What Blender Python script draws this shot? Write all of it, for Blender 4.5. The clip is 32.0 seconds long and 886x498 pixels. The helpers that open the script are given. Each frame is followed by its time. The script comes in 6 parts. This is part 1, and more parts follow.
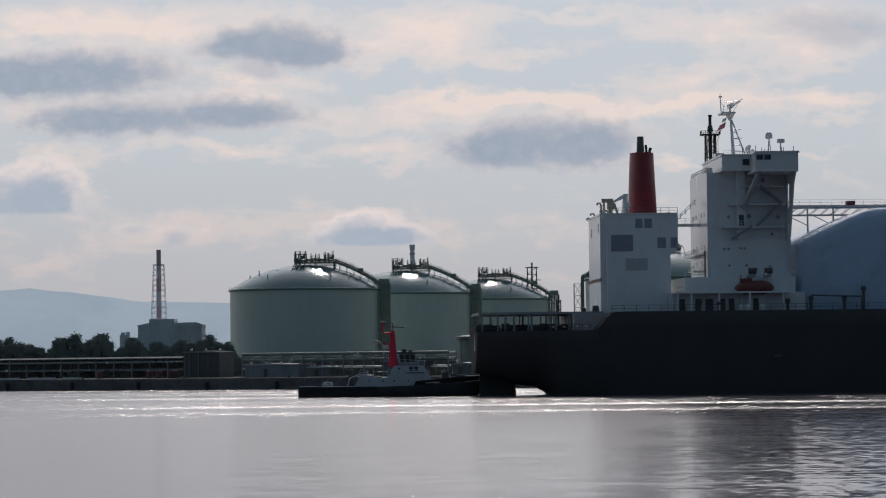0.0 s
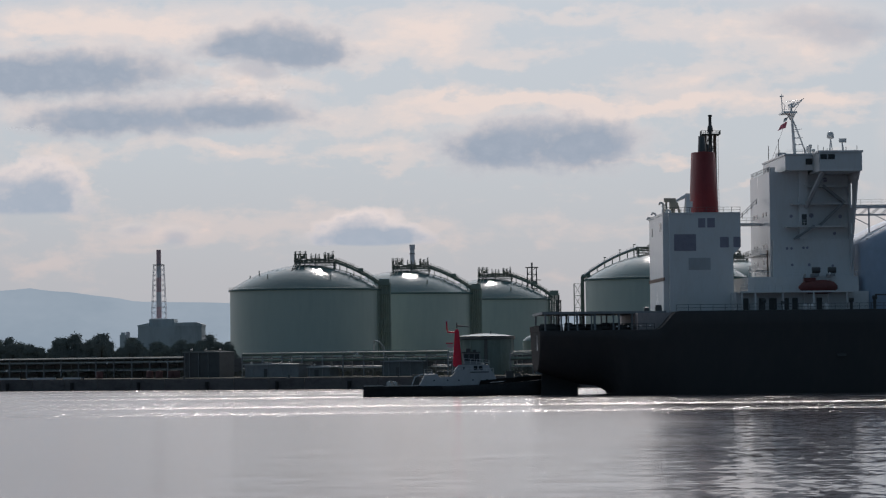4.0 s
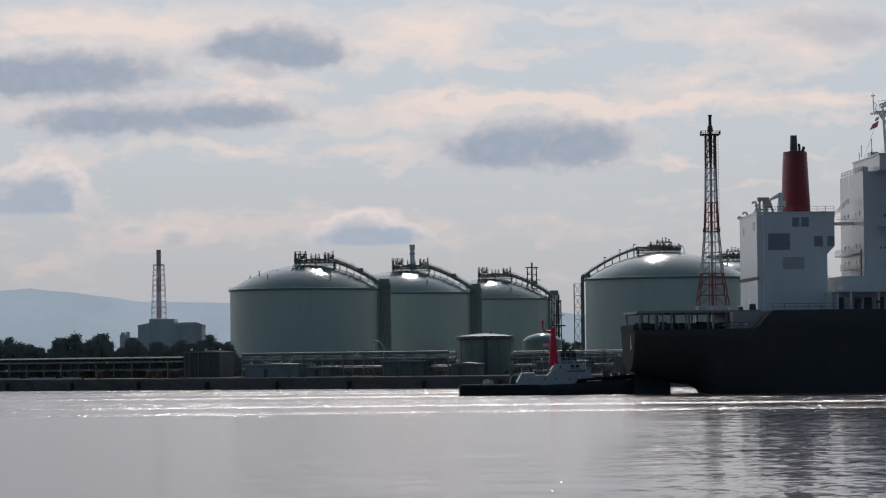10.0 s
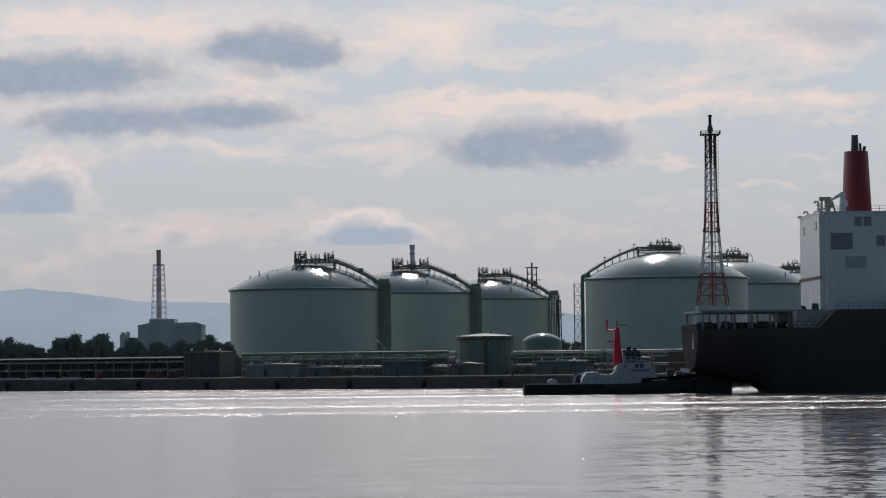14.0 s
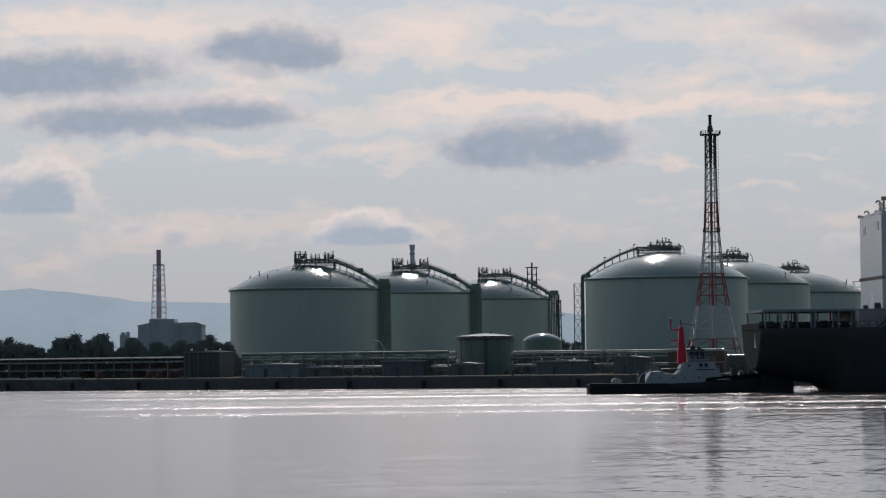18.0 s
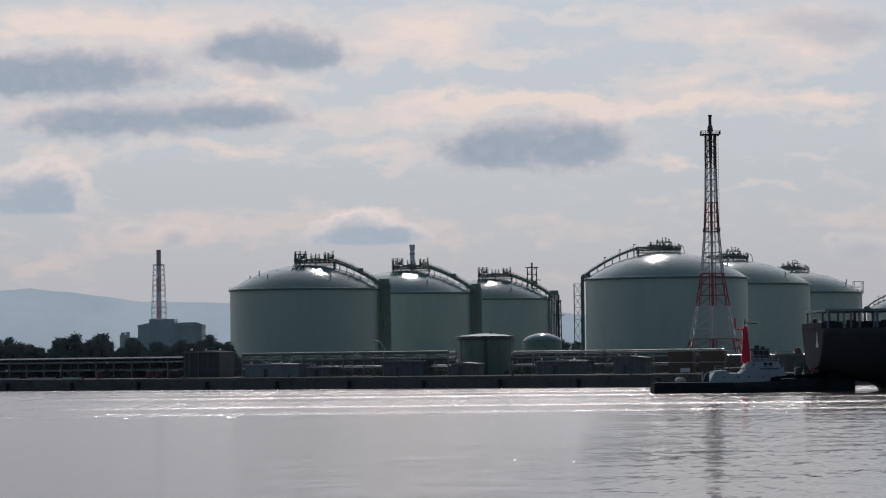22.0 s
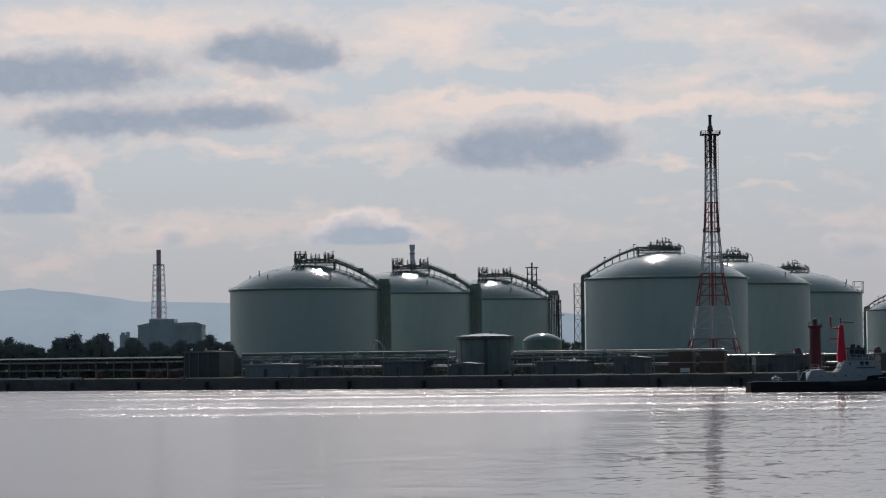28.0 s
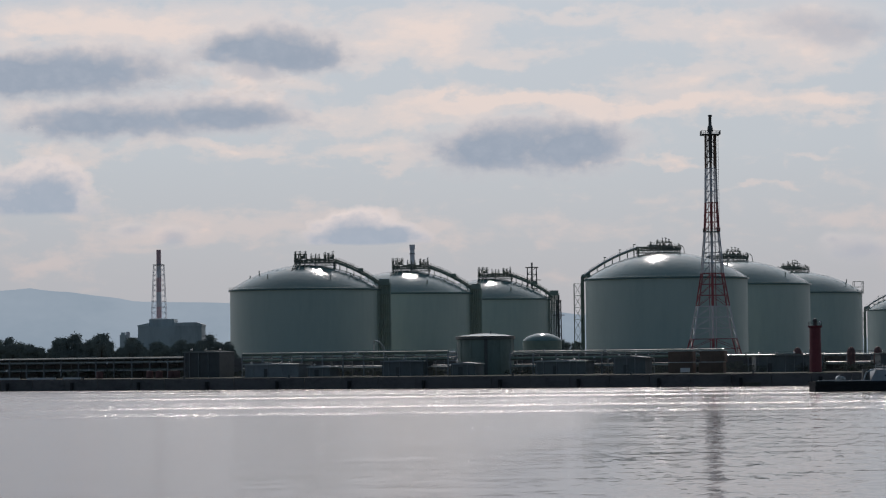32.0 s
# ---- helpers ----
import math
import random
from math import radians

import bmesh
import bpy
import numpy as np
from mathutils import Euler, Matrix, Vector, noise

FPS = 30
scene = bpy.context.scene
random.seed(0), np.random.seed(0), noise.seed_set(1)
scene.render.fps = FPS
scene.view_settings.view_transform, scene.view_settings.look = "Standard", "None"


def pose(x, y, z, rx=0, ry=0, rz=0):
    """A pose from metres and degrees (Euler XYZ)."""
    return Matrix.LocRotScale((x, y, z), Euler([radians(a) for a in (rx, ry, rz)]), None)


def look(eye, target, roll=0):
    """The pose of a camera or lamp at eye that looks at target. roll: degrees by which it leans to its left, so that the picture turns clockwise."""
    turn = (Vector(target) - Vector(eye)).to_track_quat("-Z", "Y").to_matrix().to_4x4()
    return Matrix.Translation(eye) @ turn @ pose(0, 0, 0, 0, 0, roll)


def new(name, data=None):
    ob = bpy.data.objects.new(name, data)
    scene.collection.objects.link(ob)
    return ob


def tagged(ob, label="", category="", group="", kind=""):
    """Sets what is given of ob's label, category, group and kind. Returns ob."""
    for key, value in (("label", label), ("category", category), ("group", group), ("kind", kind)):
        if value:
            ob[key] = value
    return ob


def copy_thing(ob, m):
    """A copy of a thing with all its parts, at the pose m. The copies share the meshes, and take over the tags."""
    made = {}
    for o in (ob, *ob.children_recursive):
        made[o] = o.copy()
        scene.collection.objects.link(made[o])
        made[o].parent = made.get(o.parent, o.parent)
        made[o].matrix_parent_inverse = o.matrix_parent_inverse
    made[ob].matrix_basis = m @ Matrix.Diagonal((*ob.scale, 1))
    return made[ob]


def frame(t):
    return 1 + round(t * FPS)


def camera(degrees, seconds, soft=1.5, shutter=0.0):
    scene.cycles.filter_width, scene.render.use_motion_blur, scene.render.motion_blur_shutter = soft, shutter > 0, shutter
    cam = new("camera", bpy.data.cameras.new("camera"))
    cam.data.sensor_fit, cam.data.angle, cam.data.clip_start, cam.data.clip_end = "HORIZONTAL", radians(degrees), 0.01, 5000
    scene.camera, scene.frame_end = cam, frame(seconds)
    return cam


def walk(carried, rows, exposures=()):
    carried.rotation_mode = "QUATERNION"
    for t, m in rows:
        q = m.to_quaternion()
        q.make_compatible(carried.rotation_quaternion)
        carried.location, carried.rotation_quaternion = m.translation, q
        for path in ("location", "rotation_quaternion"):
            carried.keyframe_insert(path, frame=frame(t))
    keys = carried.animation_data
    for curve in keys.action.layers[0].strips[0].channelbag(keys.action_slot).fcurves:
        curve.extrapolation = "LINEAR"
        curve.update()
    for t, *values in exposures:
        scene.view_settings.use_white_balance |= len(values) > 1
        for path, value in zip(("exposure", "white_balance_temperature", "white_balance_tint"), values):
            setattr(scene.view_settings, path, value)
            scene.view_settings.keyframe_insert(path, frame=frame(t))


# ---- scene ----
# ---- camera: stands still on the near shore, a long lens, leaning slightly ----
EYE = (0.0, 0.0, 6.4)
cam = camera(17.82, 32.0, soft=1.2)
CAM_POSE = look(EYE, (0.0, 1000.0, 6.4 + 39.8), -0.65)
walk(cam, [(0.0, CAM_POSE), (32.0, CAM_POSE)], [(0.0, 0.07, 6890, 15.5), (8.0, 0.07, 6890, 15.5), (18.0, 0.04, 6890, 15.5), (32.0, 0.02, 6890, 15.5)])

# ---- world: broken cloud, bright towards the sun, darker behind the camera ----
SUN_AZ, SUN_EL = radians(1.9), radians(33)
SUN_DIR = Vector((math.sin(SUN_AZ) * math.cos(SUN_EL), math.cos(SUN_AZ) * math.cos(SUN_EL), math.sin(SUN_EL)))


class Nodes:
    """Short writing for node trees."""

    def __init__(self, tree):
        self.tree = tree
        tree.nodes.clear()

    def add(self, kind, operation=None, **inputs):
        n = self.tree.nodes.new(kind)
        if operation:
            n.operation = operation
        for k, v in inputs.items():
            self.put(n, k.replace("_", " "), v)
        return n

    def put(self, n, key, v):
        sock = n.inputs[int(key[1:])] if key[0] == "i" and key[1:].isdigit() else n.inputs[key]
        if isinstance(v, bpy.types.NodeSocket):
            self.tree.links.new(v, sock)
        else:
            sock.default_value = v

    def math(self, op, a, b=0.0, clamp=False):
        n = self.add("ShaderNodeMath", op, i0=a, i1=b)
        n.use_clamp = clamp
        return n.outputs[0]

    def noise(self, vec, scale, detail=4.0, rough=0.55, dist=0.0):
        return self.add("ShaderNodeTexNoise", Vector=vec, Scale=scale, Detail=detail, Roughness=rough, Distortion=dist).outputs[0]

    def mapping(self, vec, scale=(1, 1, 1), loc=(0, 0, 0)):
        return self.add("ShaderNodeMapping", Vector=vec, Scale=scale, Location=loc).outputs[0]

    def ramp(self, fac, stops, ease="EASE"):
        n = self.add("ShaderNodeValToRGB", Fac=fac)
        n.color_ramp.interpolation = ease
        el = n.color_ramp.elements
        while len(el) < len(stops):
            el.new(0.5)
        for e, (p, c) in zip(el, stops):
            e.position = p
            e.color = (*c, 1) if isinstance(c, tuple) else (c, c, c, 1)
        return n.outputs[0]

    def mix(self, fac, a, b, kind="MIX"):
        n = self.add("ShaderNodeMix")
        n.data_type, n.blend_type = "RGBA", kind
        self.put(n, "i0", fac), self.put(n, "i6", a), self.put(n, "i7", b)
        return n.outputs[2]


def rgb(r, g, b):
    return (r, g, b, 1.0)


world = bpy.data.worlds.new("sky")
scene.world = world
world.use_nodes = True
N = Nodes(world.node_tree)
gen = N.add("ShaderNodeTexCoord").outputs["Generated"]
air = N.add("ShaderNodeTexSky")
air.sky_type, air.sun_disc, air.sun_elevation, air.sun_rotation, air.dust_density = "NISHITA", False, SUN_EL, SUN_AZ, 1.5
sky = N.mix(1.0, air.outputs[0], rgb(0.075, 0.08, 0.085), "MULTIPLY")
HAZE_DIR = Vector((0.02, 1.0, 0.27)).normalized()
sunward = N.add("ShaderNodeVectorMath", "DOT_PRODUCT", i0=gen, i1=tuple(HAZE_DIR)).outputs["Value"]
glow = N.math("MULTIPLY_ADD", sunward, 0.5)
glow.node.inputs[2].default_value = 0.5
glow = N.ramp(glow, [(0.0, (0.096, 0.168, 0.228)), (0.48, (0.128, 0.195, 0.255)), (0.66, (0.225, 0.26, 0.30)), (0.9, (0.74, 0.755, 0.775)), (1.0, (0.90, 0.90, 0.90))], "LINEAR")
near_sun = N.add("ShaderNodeVectorMath", "DOT_PRODUCT", i0=gen, i1=tuple(SUN_DIR)).outputs["Value"]
near_sun = N.ramp(near_sun, [(0.90, 0.0), (0.95, 0.4), (1.0, 1.3)], "LINEAR")
glow = N.mix(1.0, glow, near_sun, "ADD")
# glow added to the unseen sky on the left, to brighten stern-facing walls
side_glow = N.add("ShaderNodeVectorMath", "DOT_PRODUCT", i0=gen, i1=tuple(Vector((-0.75, 0.62, 0.3)).normalized())).outputs["Value"]
glow = N.mix(1.0, glow, N.ramp(side_glow, [(0.74, 0.0), (0.95, 0.4), (1.0, 0.5)], "LINEAR"), "ADD")
cream = N.mix(1.0, rgb(0.835, 0.775, 0.752), glow, "MULTIPLY")
blue = N.mix(1.0, rgb(0.48, 0.59, 0.695), glow, "MULTIPLY")
blue = N.mix(0.08, blue, sky)
# cloud cover round about, out of the banks' reach
wide = N.noise(N.mapping(gen, (1, 1, 3.2), (3.1, 0.4, 0.2)), 9.0, 6.0, 0.55, 0.4)
fine = N.noise(N.mapping(gen, (1, 1, 2.2)), 34.0, 7.0, 0.6)
round_about = N.math("ADD", N.math("MULTIPLY", wide, 0.6), N.math("MULTIPLY", fine, 0.4))
round_about = N.ramp(round_about, [(0.43, 0.0), (0.66, 0.8)])
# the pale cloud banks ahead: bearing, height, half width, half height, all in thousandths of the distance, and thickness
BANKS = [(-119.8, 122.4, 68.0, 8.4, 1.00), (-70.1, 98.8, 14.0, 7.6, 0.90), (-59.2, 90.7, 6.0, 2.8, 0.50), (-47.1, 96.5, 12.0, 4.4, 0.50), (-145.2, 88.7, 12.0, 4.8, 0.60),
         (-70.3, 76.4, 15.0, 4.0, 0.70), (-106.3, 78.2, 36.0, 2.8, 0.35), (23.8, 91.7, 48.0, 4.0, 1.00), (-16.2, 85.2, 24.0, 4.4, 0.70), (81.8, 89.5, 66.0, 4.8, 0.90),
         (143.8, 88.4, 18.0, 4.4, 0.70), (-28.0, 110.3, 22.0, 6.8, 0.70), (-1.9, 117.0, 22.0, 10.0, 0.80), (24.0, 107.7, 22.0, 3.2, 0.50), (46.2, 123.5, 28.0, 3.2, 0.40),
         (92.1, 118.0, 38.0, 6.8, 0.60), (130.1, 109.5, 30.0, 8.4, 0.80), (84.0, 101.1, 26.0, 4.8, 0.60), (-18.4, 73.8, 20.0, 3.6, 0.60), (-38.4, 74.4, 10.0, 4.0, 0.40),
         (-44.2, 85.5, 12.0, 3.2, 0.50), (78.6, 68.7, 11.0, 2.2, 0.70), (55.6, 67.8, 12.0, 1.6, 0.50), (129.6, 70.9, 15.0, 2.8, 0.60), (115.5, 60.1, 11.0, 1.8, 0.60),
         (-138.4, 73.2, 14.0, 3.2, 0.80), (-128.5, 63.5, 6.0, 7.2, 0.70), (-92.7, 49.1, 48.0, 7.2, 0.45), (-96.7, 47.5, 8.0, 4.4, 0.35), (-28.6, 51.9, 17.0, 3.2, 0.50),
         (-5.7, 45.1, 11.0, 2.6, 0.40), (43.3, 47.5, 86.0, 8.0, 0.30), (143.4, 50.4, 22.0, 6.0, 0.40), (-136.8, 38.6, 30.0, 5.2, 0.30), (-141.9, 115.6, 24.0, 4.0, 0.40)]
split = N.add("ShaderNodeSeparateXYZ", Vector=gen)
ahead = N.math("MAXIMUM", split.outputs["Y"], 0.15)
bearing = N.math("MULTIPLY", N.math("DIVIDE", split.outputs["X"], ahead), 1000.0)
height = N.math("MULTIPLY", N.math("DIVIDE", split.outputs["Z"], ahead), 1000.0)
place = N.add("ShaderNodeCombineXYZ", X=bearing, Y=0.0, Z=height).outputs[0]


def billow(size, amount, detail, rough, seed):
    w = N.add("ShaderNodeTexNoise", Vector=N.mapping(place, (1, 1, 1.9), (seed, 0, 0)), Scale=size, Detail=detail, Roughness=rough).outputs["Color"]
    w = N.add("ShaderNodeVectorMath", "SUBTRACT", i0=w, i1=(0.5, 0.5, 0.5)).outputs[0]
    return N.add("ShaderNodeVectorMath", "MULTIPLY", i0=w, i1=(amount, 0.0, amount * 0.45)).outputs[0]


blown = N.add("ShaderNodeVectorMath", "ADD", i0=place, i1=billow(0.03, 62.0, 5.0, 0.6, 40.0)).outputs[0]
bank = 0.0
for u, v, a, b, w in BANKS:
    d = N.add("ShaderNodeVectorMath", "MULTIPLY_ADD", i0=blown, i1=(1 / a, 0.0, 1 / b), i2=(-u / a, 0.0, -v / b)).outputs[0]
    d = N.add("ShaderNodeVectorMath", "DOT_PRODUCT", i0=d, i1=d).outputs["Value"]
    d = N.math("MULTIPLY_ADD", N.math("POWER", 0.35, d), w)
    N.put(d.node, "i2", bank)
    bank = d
# wisps at three sizes, drawn out along the wind
wisps = N.noise(N.mapping(place, (1, 1, 3.2), (7, 0, 3)), 0.028, 7.0, 0.58, 0.5)
puffs = N.noise(N.mapping(place, (1, 1, 1.7), (2, 0, 5)), 0.10, 6.0, 0.6, 0.3)
bank = N.math("ADD", bank, N.math("MULTIPLY", N.math("SUBTRACT", wisps, 0.5), 1.3))
bank = N.math("ADD", bank, N.math("MULTIPLY", N.math("SUBTRACT", puffs, 0.5), 0.7))
bank = N.ramp(bank, [(0.08, 0.03), (0.5, 0.5), (1.0, 1.0)])
aside = N.math("MAXIMUM", N.math("DIVIDE", N.math("ABSOLUTE", bearing), 165.0), N.math("DIVIDE", height, 135.0))
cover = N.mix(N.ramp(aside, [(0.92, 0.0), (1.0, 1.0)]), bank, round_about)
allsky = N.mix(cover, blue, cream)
low = N.add("ShaderNodeSeparateXYZ", Vector=gen).outputs["Z"]
allsky = N.mix(1.0, allsky, N.ramp(low, [(0.0, (0.84, 0.80, 0.80)), (0.03, (0.87, 0.83, 0.825)), (0.075, (0.96, 0.95, 0.94)), (0.12, (1.0, 0.99, 0.98))], "LINEAR"), "MULTIPLY")
bg = N.add("ShaderNodeBackground", Color=allsky, Strength=1.0).outputs[0]
N.add("ShaderNodeOutputWorld", Surface=bg)

sun = new("sun", bpy.data.lights.new("sun", "SUN"))
sun.data.energy, sun.data.angle, sun.data.color = 1.2, radians(0.55), (1.0, 0.965, 0.94)
sun.matrix_world = look(tuple(SUN_DIR * 900), (0, 0, 0))

# ---- materials ----
def surface(name, color, rough=0.6, metal=0.0, spots=0.0, scale=0.6, bump=0.0, streak=(1, 1, 1), second=None, spec=0.5, fine=6.0, vary=0.3):
    """Paint, concrete, metal: a base colour with stains at two scales, and fine relief. scale: stains per metre."""
    m = bpy.data.materials.new(name)
    m.use_nodes = True
    n = Nodes(m.node_tree)
    pos = n.add("ShaderNodeTexCoord").outputs["Object"]
    info = n.add("ShaderNodeObjectInfo").outputs["Random"]
    big = n.noise(n.mapping(pos, streak), scale, 5.0, 0.6)
    small = n.noise(n.mapping(pos, streak), scale * fine, 4.0, 0.6)
    both = n.math("ADD", n.math("MULTIPLY", big, 0.65), n.math("MULTIPLY", small, 0.35))
    other = second or tuple(c * (1 - 0.55) for c in color)
    fac = n.math("MULTIPLY", n.ramp(both, [(0.42, 0.0), (0.68, 1.0)]), spots)
    col = n.mix(fac, rgb(*color), rgb(*other))
    tone = n.math("MULTIPLY_ADD", info, 0.16)
    tone.node.inputs[2].default_value = 0.92
    col = n.mix(1.0, col, tone, "MULTIPLY")
    r = n.math("MULTIPLY_ADD", both, vary)
    r.node.inputs[2].default_value = max(0.02, rough - 0.15)
    bsdf = n.add("ShaderNodeBsdfPrincipled", Base_Color=col, Roughness=r, Metallic=metal)
    bsdf.inputs["Specular IOR Level"].default_value = spec
    if bump:
        n.put(bsdf, "Normal", n.add("ShaderNodeBump", Height=small, Strength=0.5, Distance=bump).outputs[0])
    n.add("ShaderNodeOutputMaterial", Surface=bsdf.outputs[0])
    return m


M = {
    "tank": surface("tank_paint", (0.52, 0.60, 0.54), 0.5, 0, 0.5, 0.08, 0.01, (1, 1, 0.2), (0.41, 0.50, 0.46)),
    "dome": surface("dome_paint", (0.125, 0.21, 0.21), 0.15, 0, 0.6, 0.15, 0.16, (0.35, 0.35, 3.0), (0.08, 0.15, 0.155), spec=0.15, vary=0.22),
    "green": surface("green_steel", (0.21, 0.27, 0.22), 0.55, 0, 0.4, 0.7),
    "pipe": surface("pipe_cladding", (0.45, 0.47, 0.46), 0.3, 0.7, 0.3, 0.5),
    "concrete": surface("concrete", (0.30, 0.29, 0.27), 0.85, 0, 0.7, 0.12, 0.05),
    "quay": surface("quay_concrete", (0.15, 0.138, 0.135), 0.85, 0, 0.8, 0.15, 0.08, (1, 1, 2)),
    "soil": surface("yard_ground", (0.15, 0.14, 0.12), 0.95, 0, 0.8, 0.03, 0.2, second=(0.07, 0.08, 0.055), spec=0.1),
    "grey": surface("grey_paint", (0.28, 0.30, 0.31), 0.6, 0, 0.4, 0.3),
    "dark": surface("dark_steel", (0.095, 0.10, 0.10), 0.5, 0.2, 0.4, 0.8),
    "white": surface("white_paint", (0.72, 0.73, 0.73), 0.24, 0, 0.35, 0.35, 0.0, (1, 1, 0.3), (0.58, 0.55, 0.50)),
    "hull": surface("black_hull", (0.072, 0.070, 0.070), 0.75, 0, 0.5, 0.15, 0.01, (1, 1, 0.4), (0.10, 0.09, 0.084), spec=0.03),
    "cream": surface("cream_paint", (0.66, 0.55, 0.42), 0.5, 0, 0.4, 0.5),
    "roofing": surface("weathered_roofing", (0.27, 0.275, 0.26), 0.95, 0, 0.6, 0.4, spec=0.04),
    "slate": surface("slate_green_paint", (0.17, 0.225, 0.20), 0.6, 0, 0.5, 0.3, 0.0, (1, 1, 0.3)),
    "worn": surface("worn_pale_paint", (0.50, 0.52, 0.54), 0.5, 0, 0.5, 0.5, 0.0, (1, 1, 0.3), (0.38, 0.37, 0.36)),
    "tughull": surface("tug_black", (0.05, 0.05, 0.052), 0.8, 0, 0.5, 0.4, spec=0.05),
    "funnel": surface("red_funnel", (0.26, 0.022, 0.025), 0.5, 0, 0.4, 0.4, 0.0, (1, 1, 0.3)),
    "red": surface("signal_red", (0.90, 0.03, 0.075), 0.45, 0, 0.3, 0.5),
    "shade": surface("shaded_window", (0.30, 0.29, 0.36), 0.35, 0, 0.4, 0.8),
    "bulwark": surface("stained_bulwark_paint", (0.42, 0.36, 0.35), 0.6, 0, 0.6, 0.3, 0.0, (1, 1, 0.3)),
    # red lightened to stand for backlight coming through the cloth
    "flag": surface("flag_cloth", (0.80, 0.22, 0.28), 0.8, 0, 0.3, 2.0),
    "crownsteel": surface("weathered_steel", (0.25, 0.26, 0.22), 0.5, 0.2, 0.5, 0.8),
    "riser": surface("riser_paint", (0.30, 0.36, 0.31), 0.55, 0, 0.4, 0.4),
    # far buildings: colours paled, with the haze before them painted in
    "stackred": surface("hazed_red", (0.64, 0.42, 0.44), 0.7, 0, 0.3, 0.1),
    "stackwhite": surface("hazed_white", (0.80, 0.78, 0.82), 0.7, 0, 0.3, 0.1),
    "cladding": surface("hazed_cladding", (0.55, 0.60, 0.61), 0.8, 0, 0.5, 0.05, 0.0, (1, 1, 0.2)),
    "redlead": surface("tower_red", (0.33, 0.08, 0.085), 0.6, 0, 0.3, 0.5),
    "towerwhite": surface("tower_white", (0.58, 0.57, 0.59), 0.55, 0, 0.3, 0.5),
    "lighthouse": surface("lighthouse_red", (0.17, 0.026, 0.035), 0.5, 0, 0.4, 0.5),
    "orange": surface("lifeboat_orange", (0.17, 0.04, 0.035), 0.5, 0, 0.4, 0.7),
    "cover": surface("tank_cover_blue", (0.40, 0.50, 0.62), 0.65, 0, 0.3, 0.1),
    "rust": surface("rusty_roof", (0.20, 0.135, 0.105), 0.8, 0, 0.6, 0.4, second=(0.10, 0.07, 0.055)),
    "bark": surface("pine_bark", (0.10, 0.07, 0.05), 0.9, 0, 0.5, 2.0),
    "leaf": surface("pine_foliage", (0.21, 0.24, 0.225), 0.95, 0, 0.5, 0.6, second=(0.27, 0.275, 0.24), spec=0.03),
    "scrub": surface("scrub_leaves", (0.10, 0.11, 0.09), 0.95, 0, 0.5, 0.6, second=(0.12, 0.115, 0.095), spec=0.02),
    "shedpaint": surface("dark_shed_paint", (0.17, 0.185, 0.185), 0.7, 0, 0.5, 0.4, 0.0, (1, 1, 0.3)),
    "darkred": surface("faded_red", (0.13, 0.06, 0.058), 0.7, 0, 0.6, 0.6),
    "rubber": surface("rubber", (0.02, 0.02, 0.021), 0.8, 0, 0.4, 1.0),
    "lampmetal": surface("bright_metal", (0.62, 0.62, 0.60), 0.25, 0.9, 0.2, 1.0),
}


def glass_dark():
    m = bpy.data.materials.new("window_glass")
    m.use_nodes = True
    n = Nodes(m.node_tree)
    b = n.add("ShaderNodeBsdfPrincipled", Base_Color=rgb(0.015, 0.02, 0.025), Roughness=0.05)
    n.add("ShaderNodeOutputMaterial", Surface=b.outputs[0])
    return m


M["glass"] = glass_dark()


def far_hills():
    """Hills kilometres off: a plain glowing backdrop with haze painted into its colour."""
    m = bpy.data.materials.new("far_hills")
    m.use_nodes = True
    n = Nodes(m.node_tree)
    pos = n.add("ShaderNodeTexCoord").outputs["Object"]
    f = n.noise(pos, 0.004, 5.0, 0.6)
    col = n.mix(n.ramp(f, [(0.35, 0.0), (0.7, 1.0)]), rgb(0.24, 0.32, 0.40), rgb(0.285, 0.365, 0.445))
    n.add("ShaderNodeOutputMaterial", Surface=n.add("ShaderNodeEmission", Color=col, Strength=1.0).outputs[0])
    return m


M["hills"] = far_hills()


